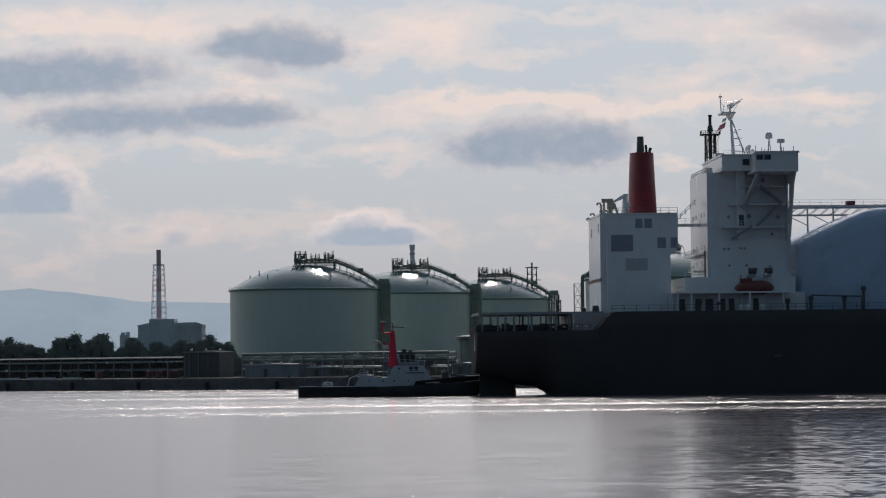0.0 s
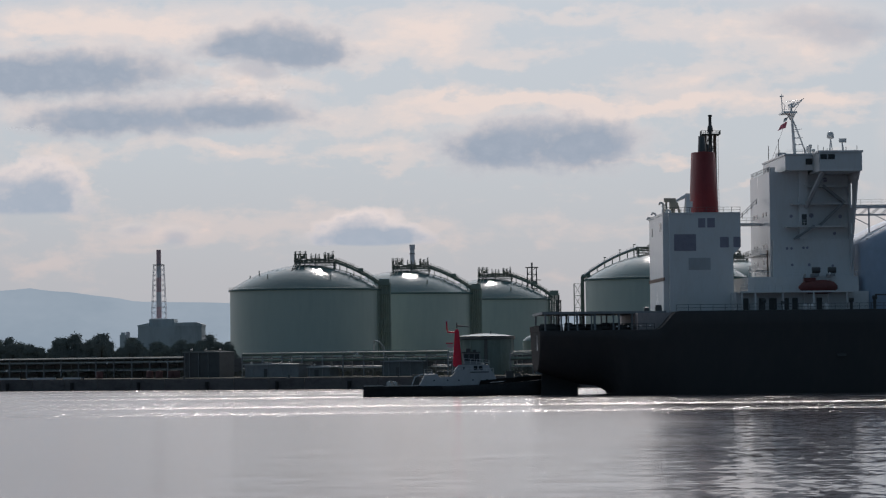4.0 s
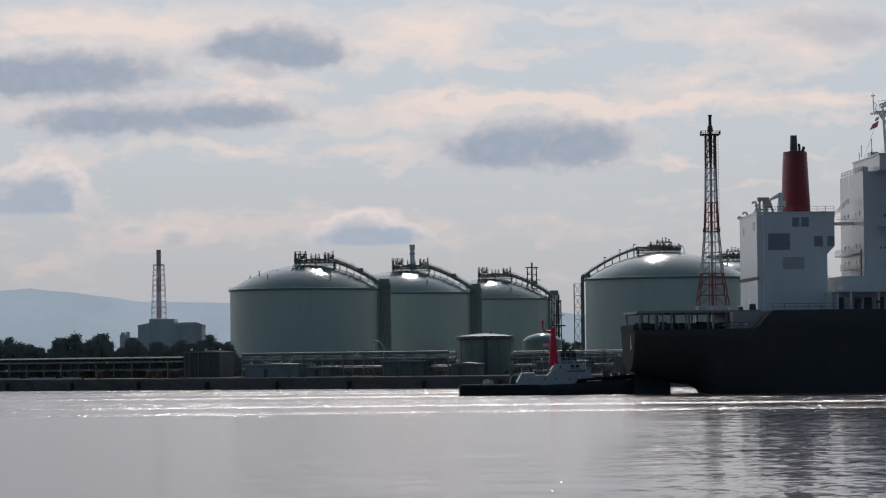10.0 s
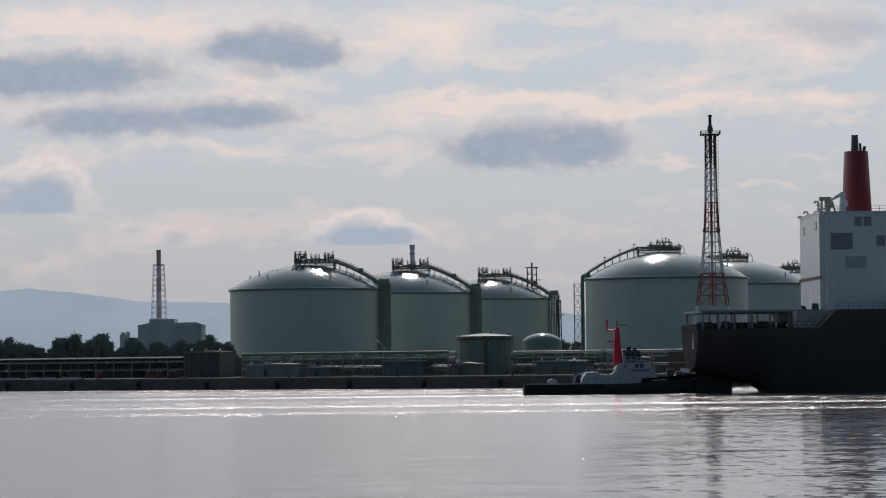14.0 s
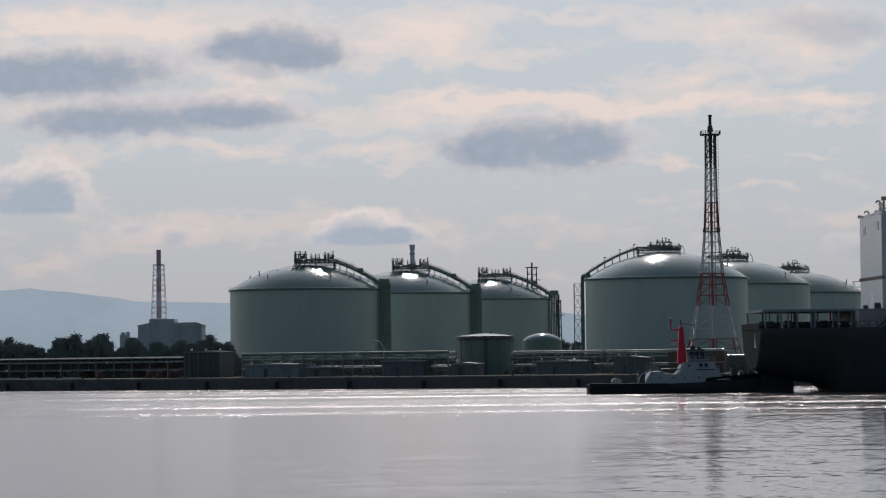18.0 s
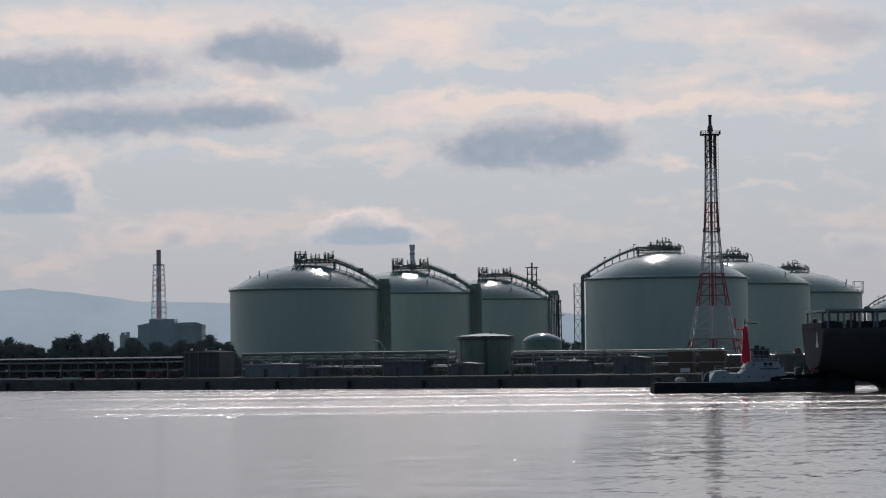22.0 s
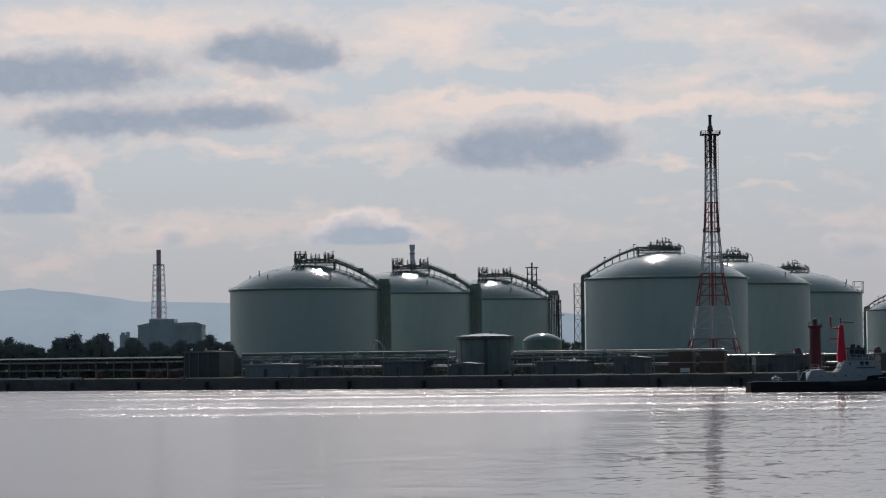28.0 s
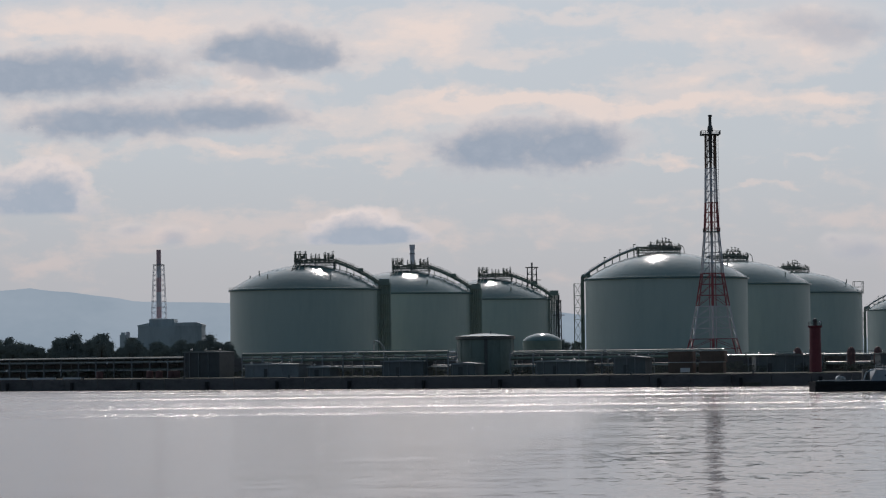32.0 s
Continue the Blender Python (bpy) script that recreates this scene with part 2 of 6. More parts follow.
def sea():
    m = bpy.data.materials.new("sea_water")
    m.use_nodes = True
    n = Nodes(m.node_tree)
    pos = n.add("ShaderNodeTexCoord").outputs["Object"]
    far = n.add("ShaderNodeSeparateXYZ", Vector=pos).outputs["Y"]
    edge = n.noise(n.mapping(pos, (0.6, 1.6, 1)), 0.012, 3.0, 0.5)
    shifted = n.math("ADD", far, n.math("MULTIPLY", n.math("SUBTRACT", edge, 0.5), 45.0))
    windy = n.add("ShaderNodeMapRange", None, Value=shifted, From_Min=332.0, From_Max=376.0)
    windy.interpolation_type = "SMOOTHSTEP"
    windy = windy.outputs[0]
    # wave slopes, in three sizes: low swell, ripples, and steep glittering wavelets where the wind strikes
    def slopes(size, scale, strength):
        c = n.add("ShaderNodeTexNoise", Vector=n.mapping(pos, size), Scale=scale, Detail=3.0, Roughness=0.6).outputs["Color"]
        c = n.add("ShaderNodeVectorMath", "SUBTRACT", i0=c, i1=(0.5, 0.5, 0.5)).outputs[0]
        out = n.add("ShaderNodeVectorMath", "SCALE", i0=c)
        n.put(out, "Scale", strength)
        return out.outputs[0]

    def strength(calm, rough):
        return n.add("ShaderNodeMapRange", None, Value=windy, To_Min=calm, To_Max=rough).outputs[0]

    def facing(tot, side=0.6):
        tot = n.add("ShaderNodeVectorMath", "MULTIPLY", i0=tot, i1=(side, 1.0, 0.0)).outputs[0]
        tot = n.add("ShaderNodeVectorMath", "ADD", i0=tot, i1=(0.0, 0.0, 1.0)).outputs[0]
        return n.add("ShaderNodeVectorMath", "NORMALIZE", i0=tot).outputs[0]

    gusts = n.ramp(n.noise(n.mapping(pos, (0.04, 0.85, 1)), 0.035, 3.5, 0.6), [(0.43, 0.04), (0.53, 0.4), (0.58, 1.0)])
    ripple = n.ramp(n.noise(n.mapping(pos, (0.4, 1.0, 1)), 0.02, 3.0, 0.5), [(0.35, 0.10), (0.65, 0.21)])
    # a breeze ripples the water on the side of the harbour mouth, with a ragged edge
    here = n.add("ShaderNodeSeparateXYZ", Vector=pos)
    aside = n.math("SUBTRACT", here.outputs["X"], n.math("MULTIPLY", here.outputs["Y"], 0.087))
    aside = n.math("ADD", aside, n.math("MULTIPLY", n.math("SUBTRACT", edge, 0.5), 14.0))
    breeze = n.add("ShaderNodeMapRange", None, Value=aside, From_Min=-6.0, From_Max=7.0)
    breeze.interpolation_type = "SMOOTHSTEP"
    breeze = breeze.outputs[0]
    ripple = n.math("MULTIPLY", ripple, n.math("SUBTRACT", 1.0, n.math("MULTIPLY", breeze, 0.55)))
    gloss = n.add("ShaderNodeMapRange", None, Value=breeze, To_Min=0.19, To_Max=0.085).outputs[0]
    calm = n.add("ShaderNodeVectorMath", "ADD", i0=slopes((0.2, 0.7, 1), 0.22, 0.08), i1=slopes((0.6, 1.0, 1), 0.8, ripple)).outputs[0]
    # long low wavelets that break the mirror image into bands
    bands = n.add("ShaderNodeVectorMath", "ADD", i0=slopes((0.9, 0.6, 1), 1.0, n.math("MULTIPLY", breeze, 0.16)), i1=slopes((2.2, 1.5, 1), 1.0, n.math("MULTIPLY", breeze, 0.14))).outputs[0]
    bands = n.add("ShaderNodeVectorMath", "MULTIPLY", i0=bands, i1=(0.35, 1.0, 1.0)).outputs[0]
    calm = n.add("ShaderNodeVectorMath", "ADD", i0=calm, i1=bands).outputs[0]
    # the sides of the wavelets that face the shore hide the others
    lean = n.add("ShaderNodeCombineXYZ", X=0.0, Y=n.math("MULTIPLY", breeze, -0.024), Z=0.0).outputs[0]
    calm = n.add("ShaderNodeVectorMath", "ADD", i0=calm, i1=lean).outputs[0]
    # unseen small ripples spread the mirror image; steep wavelets glitter in the gusts
    body = n.add("ShaderNodeBsdfPrincipled", Base_Color=rgb(0.145, 0.122, 0.128), Roughness=gloss, IOR=1.33, Normal=facing(calm))
    cells = n.add("ShaderNodeTexVoronoi", Vector=n.mapping(pos, (20.0, 0.42, 1)), Scale=1.0)
    cells.voronoi_dimensions = "2D"
    wavelet = n.add("ShaderNodeVectorMath", "SUBTRACT", i0=cells.outputs["Color"], i1=(0.5, 1.22, 0.5)).outputs[0]
    wavelet = n.add("ShaderNodeVectorMath", "MULTIPLY", i0=wavelet, i1=(1.0, 0.4, 0.0)).outputs[0]
    draw = n.add("ShaderNodeSeparateXYZ", Vector=cells.outputs["Color"]).outputs["Z"]
    steep = n.add("ShaderNodeVectorMath", "ADD", i0=slopes((0.2, 0.7, 1), 0.22, 0.08), i1=wavelet).outputs[0]
    spark = n.add("ShaderNodeBsdfPrincipled", Base_Color=rgb(0.12, 0.122, 0.125), Roughness=0.235, IOR=1.33, Normal=facing(steep, 0.52))
    share = n.math("GREATER_THAN", n.math("MULTIPLY", n.math("MULTIPLY", windy, gusts), 0.6), draw)
    # here and there a single glint on the calm water
    few = n.add("ShaderNodeTexVoronoi", Vector=n.mapping(pos, (34.0, 1.6, 1)), Scale=1.0)
    few.voronoi_dimensions = "2D"
    lucky = n.math("LESS_THAN", n.add("ShaderNodeSeparateXYZ", Vector=few.outputs["Color"]).outputs["Z"], 0.00025)
    tilt = n.add("ShaderNodeVectorMath", "ADD", i0=calm, i1=(0.0, -0.29, 0.0)).outputs[0]
    single = n.add("ShaderNodeBsdfPrincipled", Base_Color=rgb(0.12, 0.122, 0.125), Roughness=0.25, IOR=1.33, Normal=facing(tilt))
    body = n.add("ShaderNodeMixShader", Fac=lucky, i1=body.outputs[0], i2=single.outputs[0])
    n.add("ShaderNodeOutputMaterial", Surface=n.add("ShaderNodeMixShader", Fac=share, i1=body.outputs[0], i2=spark.outputs[0]).outputs[0])
    return m


M["sea"] = sea()


def cloud_matter(name, lobes, size, shade, bright, top=0.35, thick=0.95, flat=None, ends=(0.1, 0.6), lumps=0.32):
    """Grey cloud lit from behind: thick parts dark, the upper edge pale, dissolving outwards. lobes: x, z, half width, half height."""
    m = bpy.data.materials.new(name)
    m.use_nodes = True
    n = Nodes(m.node_tree)
    pos = n.add("ShaderNodeTexCoord").outputs["Object"]
    rand = n.add("ShaderNodeObjectInfo").outputs["Random"]
    seed = n.add("ShaderNodeCombineXYZ", X=n.math("MULTIPLY", rand, 4000.0), Y=0.0, Z=0.0).outputs[0]
    loose = n.add("ShaderNodeVectorMath", "ADD", i0=pos, i1=seed).outputs[0]
    w = n.add("ShaderNodeTexNoise", Vector=n.mapping(loose, (1, 0, 1.6)), Scale=0.011, Detail=5.0, Roughness=0.55).outputs["Color"]
    w = n.add("ShaderNodeVectorMath", "SUBTRACT", i0=w, i1=(0.5, 0.5, 0.5)).outputs[0]
    p = n.add("ShaderNodeVectorMath", "MULTIPLY_ADD", i0=w, i1=(size * 1.5, 0.0, size * 0.5), i2=pos).outputs[0]
    mass = 0.0
    for x, z, a, b in lobes:
        d = n.add("ShaderNodeVectorMath", "MULTIPLY_ADD", i0=p, i1=(0.88 / a, 0.0, 0.88 / b), i2=(-0.88 * x / a, 0.0, -0.88 * z / b)).outputs[0]
        d = n.add("ShaderNodeVectorMath", "DOT_PRODUCT", i0=d, i1=d).outputs["Value"]
        mass = n.math("ADD", n.math("POWER", 0.42, d), mass)
    curl = n.noise(n.mapping(loose, (1, 0, 1.3)), 0.032, 5.0, 0.55)
    wide = n.noise(n.mapping(loose, (1, 0, 2.6)), 0.014, 5.0, 0.55)
    mass = n.math("SUBTRACT", 1.05, n.math("POWER", 0.42, mass))
    mass = n.math("ADD", mass, n.math("MULTIPLY", n.math("SUBTRACT", curl, 0.5), lumps))
    mass = n.math("ADD", mass, n.math("MULTIPLY", n.math("SUBTRACT", wide, 0.5), 0.3))
    alpha = n.math("MULTIPLY", n.ramp(mass, [(ends[0], 0.0), (ends[1], 1.0)], "LINEAR"), thick)
    up = n.math("DIVIDE", n.add("ShaderNodeSeparateXYZ", Vector=p).outputs["Z"], max(b for _, _, _, b in lobes))
    if flat is not None:
        base = n.math("ADD", n.math("MULTIPLY", up, 0.5), 0.5)
        alpha = n.math("MULTIPLY", alpha, n.ramp(base, [(flat, 0.0), (flat + 0.12, 1.0)]))
    # the sheet ends in clear air
    gen = n.add("ShaderNodeTexCoord").outputs["Generated"]
    mid = n.add("ShaderNodeVectorMath", "MULTIPLY_ADD", i0=gen, i1=(2.0, 0.0, 2.0), i2=(-1.0, 0.0, -1.0)).outputs[0]
    end = n.add("ShaderNodeVectorMath", "LENGTH", i0=mid).outputs["Value"]
    alpha = n.math("MULTIPLY", alpha, n.ramp(end, [(0.75, 1.0), (0.97, 0.0)]))
    deep = n.math("SUBTRACT", mass, n.math("MULTIPLY", up, top))
    col = n.mix(n.ramp(deep, [(0.12, 0.0), (0.72, 1.0)], "LINEAR"), rgb(*bright), rgb(*shade))
    col = n.mix(n.ramp(n.math("ADD", n.math("MULTIPLY", curl, 0.6), n.math("MULTIPLY", wide, 0.4)), [(0.40, 0.0), (0.75, 0.4)]), col, rgb(0.43, 0.49, 0.575))
    n.add("ShaderNodeOutputMaterial", Surface=n.add("ShaderNodeMixShader", Fac=alpha, i1=n.add("ShaderNodeBsdfTransparent").outputs[0],
                                                     i2=n.add("ShaderNodeEmission", Color=col, Strength=1.0).outputs[0]).outputs[0])
    return m


# ---- mesh helpers ----
def add_box(bm, x0, x1, y0, y1, z0, z1):
    v = [bm.verts.new((x, y, z)) for z in (z0, z1) for y in (y0, y1) for x in (x0, x1)]
    for f in ((0, 2, 3, 1), (4, 5, 7, 6), (0, 1, 5, 4), (2, 6, 7, 3), (0, 4, 6, 2), (1, 3, 7, 5)):
        bm.faces.new([v[i] for i in f])
    return v


def add_rod(bm, a, b, r, r2=None, sides=6):
    a, b = Vector(a), Vector(b)
    r2 = r if r2 is None else r2
    w = (b - a).normalized()
    u = w.orthogonal().normalized()
    if abs(w.z) < 0.95:
        u = w.cross(Vector((0, 0, 1))).normalized()
    v = w.cross(u)
    rings = []
    for p, q in ((a, r), (b, r2)):
        rings.append([bm.verts.new(p + (u * math.cos(2 * math.pi * (i + 0.5) / sides) + v * math.sin(2 * math.pi * (i + 0.5) / sides)) * q) for i in range(sides)])
    for i in range(sides):
        j = (i + 1) % sides
        bm.faces.new((rings[0][i], rings[0][j], rings[1][j], rings[1][i]))
    bm.faces.new(rings[0][::-1])
    bm.faces.new(rings[1])


def add_path(bm, pts, r, sides=8):
    """One tube along a line of points."""
    pts = [Vector(p) for p in pts]
    rings = []
    for i, p in enumerate(pts):
        w = (pts[min(i + 1, len(pts) - 1)] - pts[max(i - 1, 0)]).normalized()
        u = w.cross(Vector((0.13, 0.98, 0.1))).normalized()
        v = w.cross(u)
        rings.append([bm.verts.new(p + (u * math.cos(2 * math.pi * (k + 0.5) / sides) + v * math.sin(2 * math.pi * (k + 0.5) / sides)) * r) for k in range(sides)])
    for a, b in zip(rings, rings[1:]):
        for i in range(sides):
            j = (i + 1) % sides
            bm.faces.new((a[i], a[j], b[j], b[i]))
    bm.faces.new(rings[0][::-1])
    bm.faces.new(rings[-1])


def add_lathe(bm, profile, sides=48, at=(0, 0, 0), smooth=True):
    """Turns (radius, height) pairs round the upright axis."""
    rings = []
    for r, z in profile:
        if r < 1e-4:
            rings.append([bm.verts.new((at[0], at[1], at[2] + z))])
        else:
            rings.append([bm.verts.new((at[0] + r * math.cos(2 * math.pi * i / sides), at[1] + r * math.sin(2 * math.pi * i / sides), at[2] + z)) for i in range(sides)])
    for a, b in zip(rings, rings[1:]):
        for i in range(sides):
            j = (i + 1) % sides
            if len(a) == 1 and len(b) == 1:
                continue
            if len(a) == 1:
                f = bm.faces.new((a[0], b[j], b[i]))
            elif len(b) == 1:
                f = bm.faces.new((a[i], a[j], b[0]))
            else:
                f = bm.faces.new((a[i], a[j], b[j], b[i]))
            f.smooth = smooth


def add_prism(bm, outline, y0, y1):
    """An outline of (x, z) pairs, drawn out from y0 to y1."""
    a = [bm.verts.new((x, y0, z)) for x, z in outline]
    b = [bm.verts.new((x, y1, z)) for x, z in outline]
    n = len(outline)
    bm.faces.new(a)
    bm.faces.new(b[::-1])
    for i in range(n):
        j = (i + 1) % n
        bm.faces.new((a[i], b[i], b[j], a[j]))


def part(name, bm, material, parent=None, label=""):
    """Links a bmesh as one mesh object under a thing or a part."""
    bmesh.ops.recalc_face_normals(bm, faces=bm.faces)
    me = bpy.data.meshes.new(name)
    bm.to_mesh(me)
    bm.free()
    me.materials.append(material)
    ob = new(name, me)
    if parent is not None:
        ob.parent = parent
    return tagged(ob, label)


def thing(name, m, label, category, group="", kind=""):
    ob = new(name)
    ob.matrix_basis = m
    return tagged(ob, label, category, group, kind)


def build(shape, *args):
    bm = bmesh.new()
    shape(bm, *args)
    return bm


def boxes(*list_of):
    bm = bmesh.new()
    for b in list_of:
        add_box(bm, *b)
    return bm


def rods(pairs, r, sides=6):
    bm = bmesh.new()
    for a, b in pairs:
        add_rod(bm, a, b, r, None, sides)
    return bm


def rail_bm(pts, height=1.1, step=2.0, r=0.035):
    """A handrail with posts along a line of points."""
    bm = bmesh.new()
    for a, b in zip(pts, pts[1:]):
        a, b = Vector(a), Vector(b)
        k = max(1, round((b - a).length / step))
        for i in range(k + 1):
            p = a.lerp(b, i / k)
            add_rod(bm, p, p + Vector((0, 0, height)), r, None, 4)
        for h in (height, height * 0.5):
            add_rod(bm, a + Vector((0, 0, h)), b + Vector((0, 0, h)), r, None, 4)
    return bm

# ---- the setting: water, land, quay, hills ----
def grid_sheet(name, xs, ys, z, material):
    bm = bmesh.new()
    rows = [[bm.verts.new((x, y, z)) for x in xs] for y in ys]
    for a, b in zip(rows, rows[1:]):
        for i in range(len(xs) - 1):
            bm.faces.new((a[i], a[i + 1], b[i + 1], b[i]))
    return part(name, bm, material)


water = tagged(grid_sheet("water", [-2600, 0, 2600], [-500, 300, 900], 0.0, M["sea"]),
               "grey rippled harbour water glittering in the sun", "water", kind="structure")
GROUND = 3.0


SHORE_X = [-2600, -800, -300, -150, -116, -85, -54, -27, 0, 34, 68, 92, 140, 300, 800, 2600]


def shore_y(x):
    """The water's edge: it comes nearer towards the harbour mouth."""
    if x < -150:
        return 752.0
    return 752 - 0.55 * (x + 150) if x < 0 else max(640.0, 669.5 - 0.44 * x)


def ground_sheet():
    bm = bmesh.new()
    prof = [(0, -3.0), (0, 0.9), (2.5, 1.0), (2.6, GROUND - 0.1), (9, GROUND)]
    rows = [[bm.verts.new((x, shore_y(x) + y, z)) for x in SHORE_X] for y, z in prof]
    for y, z in ((1500, GROUND), (3000, GROUND + 1), (4990, GROUND + 2)):
        rows.append([bm.verts.new((x, y, z)) for x in SHORE_X])
    for a, b in zip(rows, rows[1:]):
        for i in range(len(SHORE_X) - 1):
            bm.faces.new((a[i], a[i + 1], b[i + 1], b[i]))
    return part("ground", bm, M["soil"])


tagged(ground_sheet(), "dark flat industrial ground of the terminal", "ground", kind="structure")


def quay():
    """Quay wall in sections with rubber fenders and a low kerb."""
    xs = [-160 + 9.0 * i for i in range(33)]
    q = tagged(new("quay"), "dark concrete quay wall with fenders", "quay", kind="structure")
    for i, (a, b) in enumerate(zip(xs, xs[1:])):
        bm = bmesh.new()
        ya, yb = shore_y(a) - 0.25, shore_y(b) - 0.25
        top = 2.75 + 0.06 * (i % 3)
        v = [bm.verts.new(p) for p in ((a + 0.06, ya, -2), (b - 0.06, yb, -2), (b - 0.06, yb, top), (a + 0.06, ya, top),
                                       (a + 0.06, ya + 2.3, -2), (b - 0.06, yb + 2.3, -2), (b - 0.06, yb + 2.3, top), (a + 0.06, ya + 2.3, top))]
        for f in ((0, 1, 2, 3), (3, 2, 6, 7), (5, 4, 7, 6), (1, 5, 6, 2), (4, 0, 3, 7)):
            bm.faces.new([v[k] for k in f])
        part("wall_section", bm, M["quay"], q)
        if i % 2:
            x, y = a + 2.0, shore_y(a + 2.0) - 0.7
            part("fender", build(add_rod, (x, y, -0.4), (x, y, 2.0), 0.45, None, 8), M["rubber"], q)
        if i % 3 == 1:
            x, y = a + 5, shore_y(a + 5) + 0.8
            bm = build(add_rod, (x, y, top), (x, y, top + 0.5), 0.25, 0.2, 8)
            add_rod(bm, (x, y, top + 0.45), (x, y, top + 0.7), 0.4, 0.3, 8)
            part("bollard", bm, M["dark"], q)


quay()


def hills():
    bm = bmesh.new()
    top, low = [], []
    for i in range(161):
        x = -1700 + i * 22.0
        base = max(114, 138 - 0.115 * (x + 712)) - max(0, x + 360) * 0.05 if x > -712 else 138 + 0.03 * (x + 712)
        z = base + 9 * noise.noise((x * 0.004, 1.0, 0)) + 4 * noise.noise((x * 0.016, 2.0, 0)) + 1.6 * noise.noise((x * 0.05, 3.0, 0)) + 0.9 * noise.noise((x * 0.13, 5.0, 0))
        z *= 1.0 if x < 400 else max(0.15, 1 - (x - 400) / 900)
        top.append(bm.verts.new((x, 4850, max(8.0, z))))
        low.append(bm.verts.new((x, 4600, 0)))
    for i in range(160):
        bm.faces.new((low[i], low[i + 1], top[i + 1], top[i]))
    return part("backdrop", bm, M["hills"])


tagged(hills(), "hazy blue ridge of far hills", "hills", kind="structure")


# ---- grey clouds that drift slowly before the pale sky ----
GREY_SHADE, PALE = (0.29, 0.365, 0.46), (0.70, 0.665, 0.655)
# kind, place at the start, drift over the clip, lobes round that place
CLOUDS = [("grey", -640, 508, -6, 2, [(83, 5, 103, 33), (-28, -1, 93, 29), (-101, -8, 59, 25)]),
          ("grey", -476, 435, -13, -4, [(11, 3, 167, 26), (-135, -7, 78, 20), (137, 1, 64, 18)]),
          ("grey", -285, 557, -8, -8, [(0, 10, 88, 29), (63, -18, 54, 16), (-58, 2, 59, 20)]),
          ("grey", 170, 384, -19, -3, [(-6, 4, 122, 37), (87, 0, 59, 31), (-89, -11, 49, 24)]),
          ("heap", -724, 303, 9, -1, [(-20, -1, 83, 45), (44, 2, 37, 39)]),
          ("heap", -123, 228, -9, 2, [(-10, -5, 76, 20), (-18, 14, 45, 24), (39, -6, 39, 13)]),
          ("thin", -498, 236, -5, 0, [(-43, 6, 24, 10), (36, -5, 27, 14)]),
          ("thin", 728, 202, -12, 0, [(16, -5, 39, 18), (-35, 11, 18, 7)]),
          ("thin", 682, 594, -8, 0, [(-26, 14, 88, 22), (33, -18, 69, 20)]),
          ("thin", -332, 533, -8, -2, [(0, 0, 30, 14), (26, -14, 22, 10)])]
clouds = []
for kind, x, z, dx, dz, lobes in CLOUDS:
    half_w = 2.1 * max(abs(lx) + a for lx, lz, a, b in lobes)
    half_h = 2.6 * max(abs(lz) + b for lx, lz, a, b in lobes)
    bm = bmesh.new()
    add_lathe(bm, [(1.0, 0), (0.85, 0.2), (0.6, 0.35), (0.3, 0.44), (0.0, 0.5)], 28)
    bmesh.ops.transform(bm, matrix=Matrix.Rotation(radians(90), 4, "X"), verts=bm.verts)
    bmesh.ops.scale(bm, vec=(half_w, 30, half_h), verts=bm.verts)
    if kind == "grey":
        matter = cloud_matter("grey_cloud", lobes, 55.0, GREY_SHADE, PALE, 0.12, 0.95, None, (0.12, 0.5), 0.5)
    elif kind == "heap":
        matter = cloud_matter("heaped_cloud", lobes, 26.0, (0.34, 0.42, 0.515), (0.75, 0.70, 0.685), 0.2, 0.95, 0.06, (0.2, 0.44), 0.6)
    else:
        matter = cloud_matter("thin_cloud", lobes, 40.0, (0.40, 0.44, 0.51), PALE, 0.2, 0.6)
    label = {"grey": "soft grey cloud with a pale upper side", "heap": "heaped grey cloud with a bright upper rim", "thin": "thin grey wisp of cloud"}[kind]
    c = tagged(part("cloud", bm, matter), label, "cloud", "clouds in the sky", "structure")
    far = 4840 + 15.5 * len(clouds)
    c.matrix_basis = pose(x, far, z)
    clouds.append((c, (x, far, z, dx, dz)))

# ---- storage tanks ----
TANK_R, RIM, APEX = 32.0, 37.5, 47.8
CAP = (TANK_R ** 2 + (APEX - RIM) ** 2) / (2 * (APEX - RIM))


def dome_z(r):
    return APEX - CAP + math.sqrt(CAP ** 2 - r * r)


CROWNS = {
    # blocks of pipework on the platform: from x, to x, height; then the platform's ends
    "wide": ([(-4.3, 0.9, 4.4), (0.9, 2.6, 1.6), (2.6, 6.6, 2.7), (6.6, 8.2, 1.5), (8.2, 12.5, 3.7)], -4.3, 13.4),
    "narrow": ([(-5.8, -2.2, 2.3), (-2.2, 3.2, 3.8), (3.2, 6.2, 2.9), (6.2, 10.6, 1.2)], -5.8, 11.6),
}


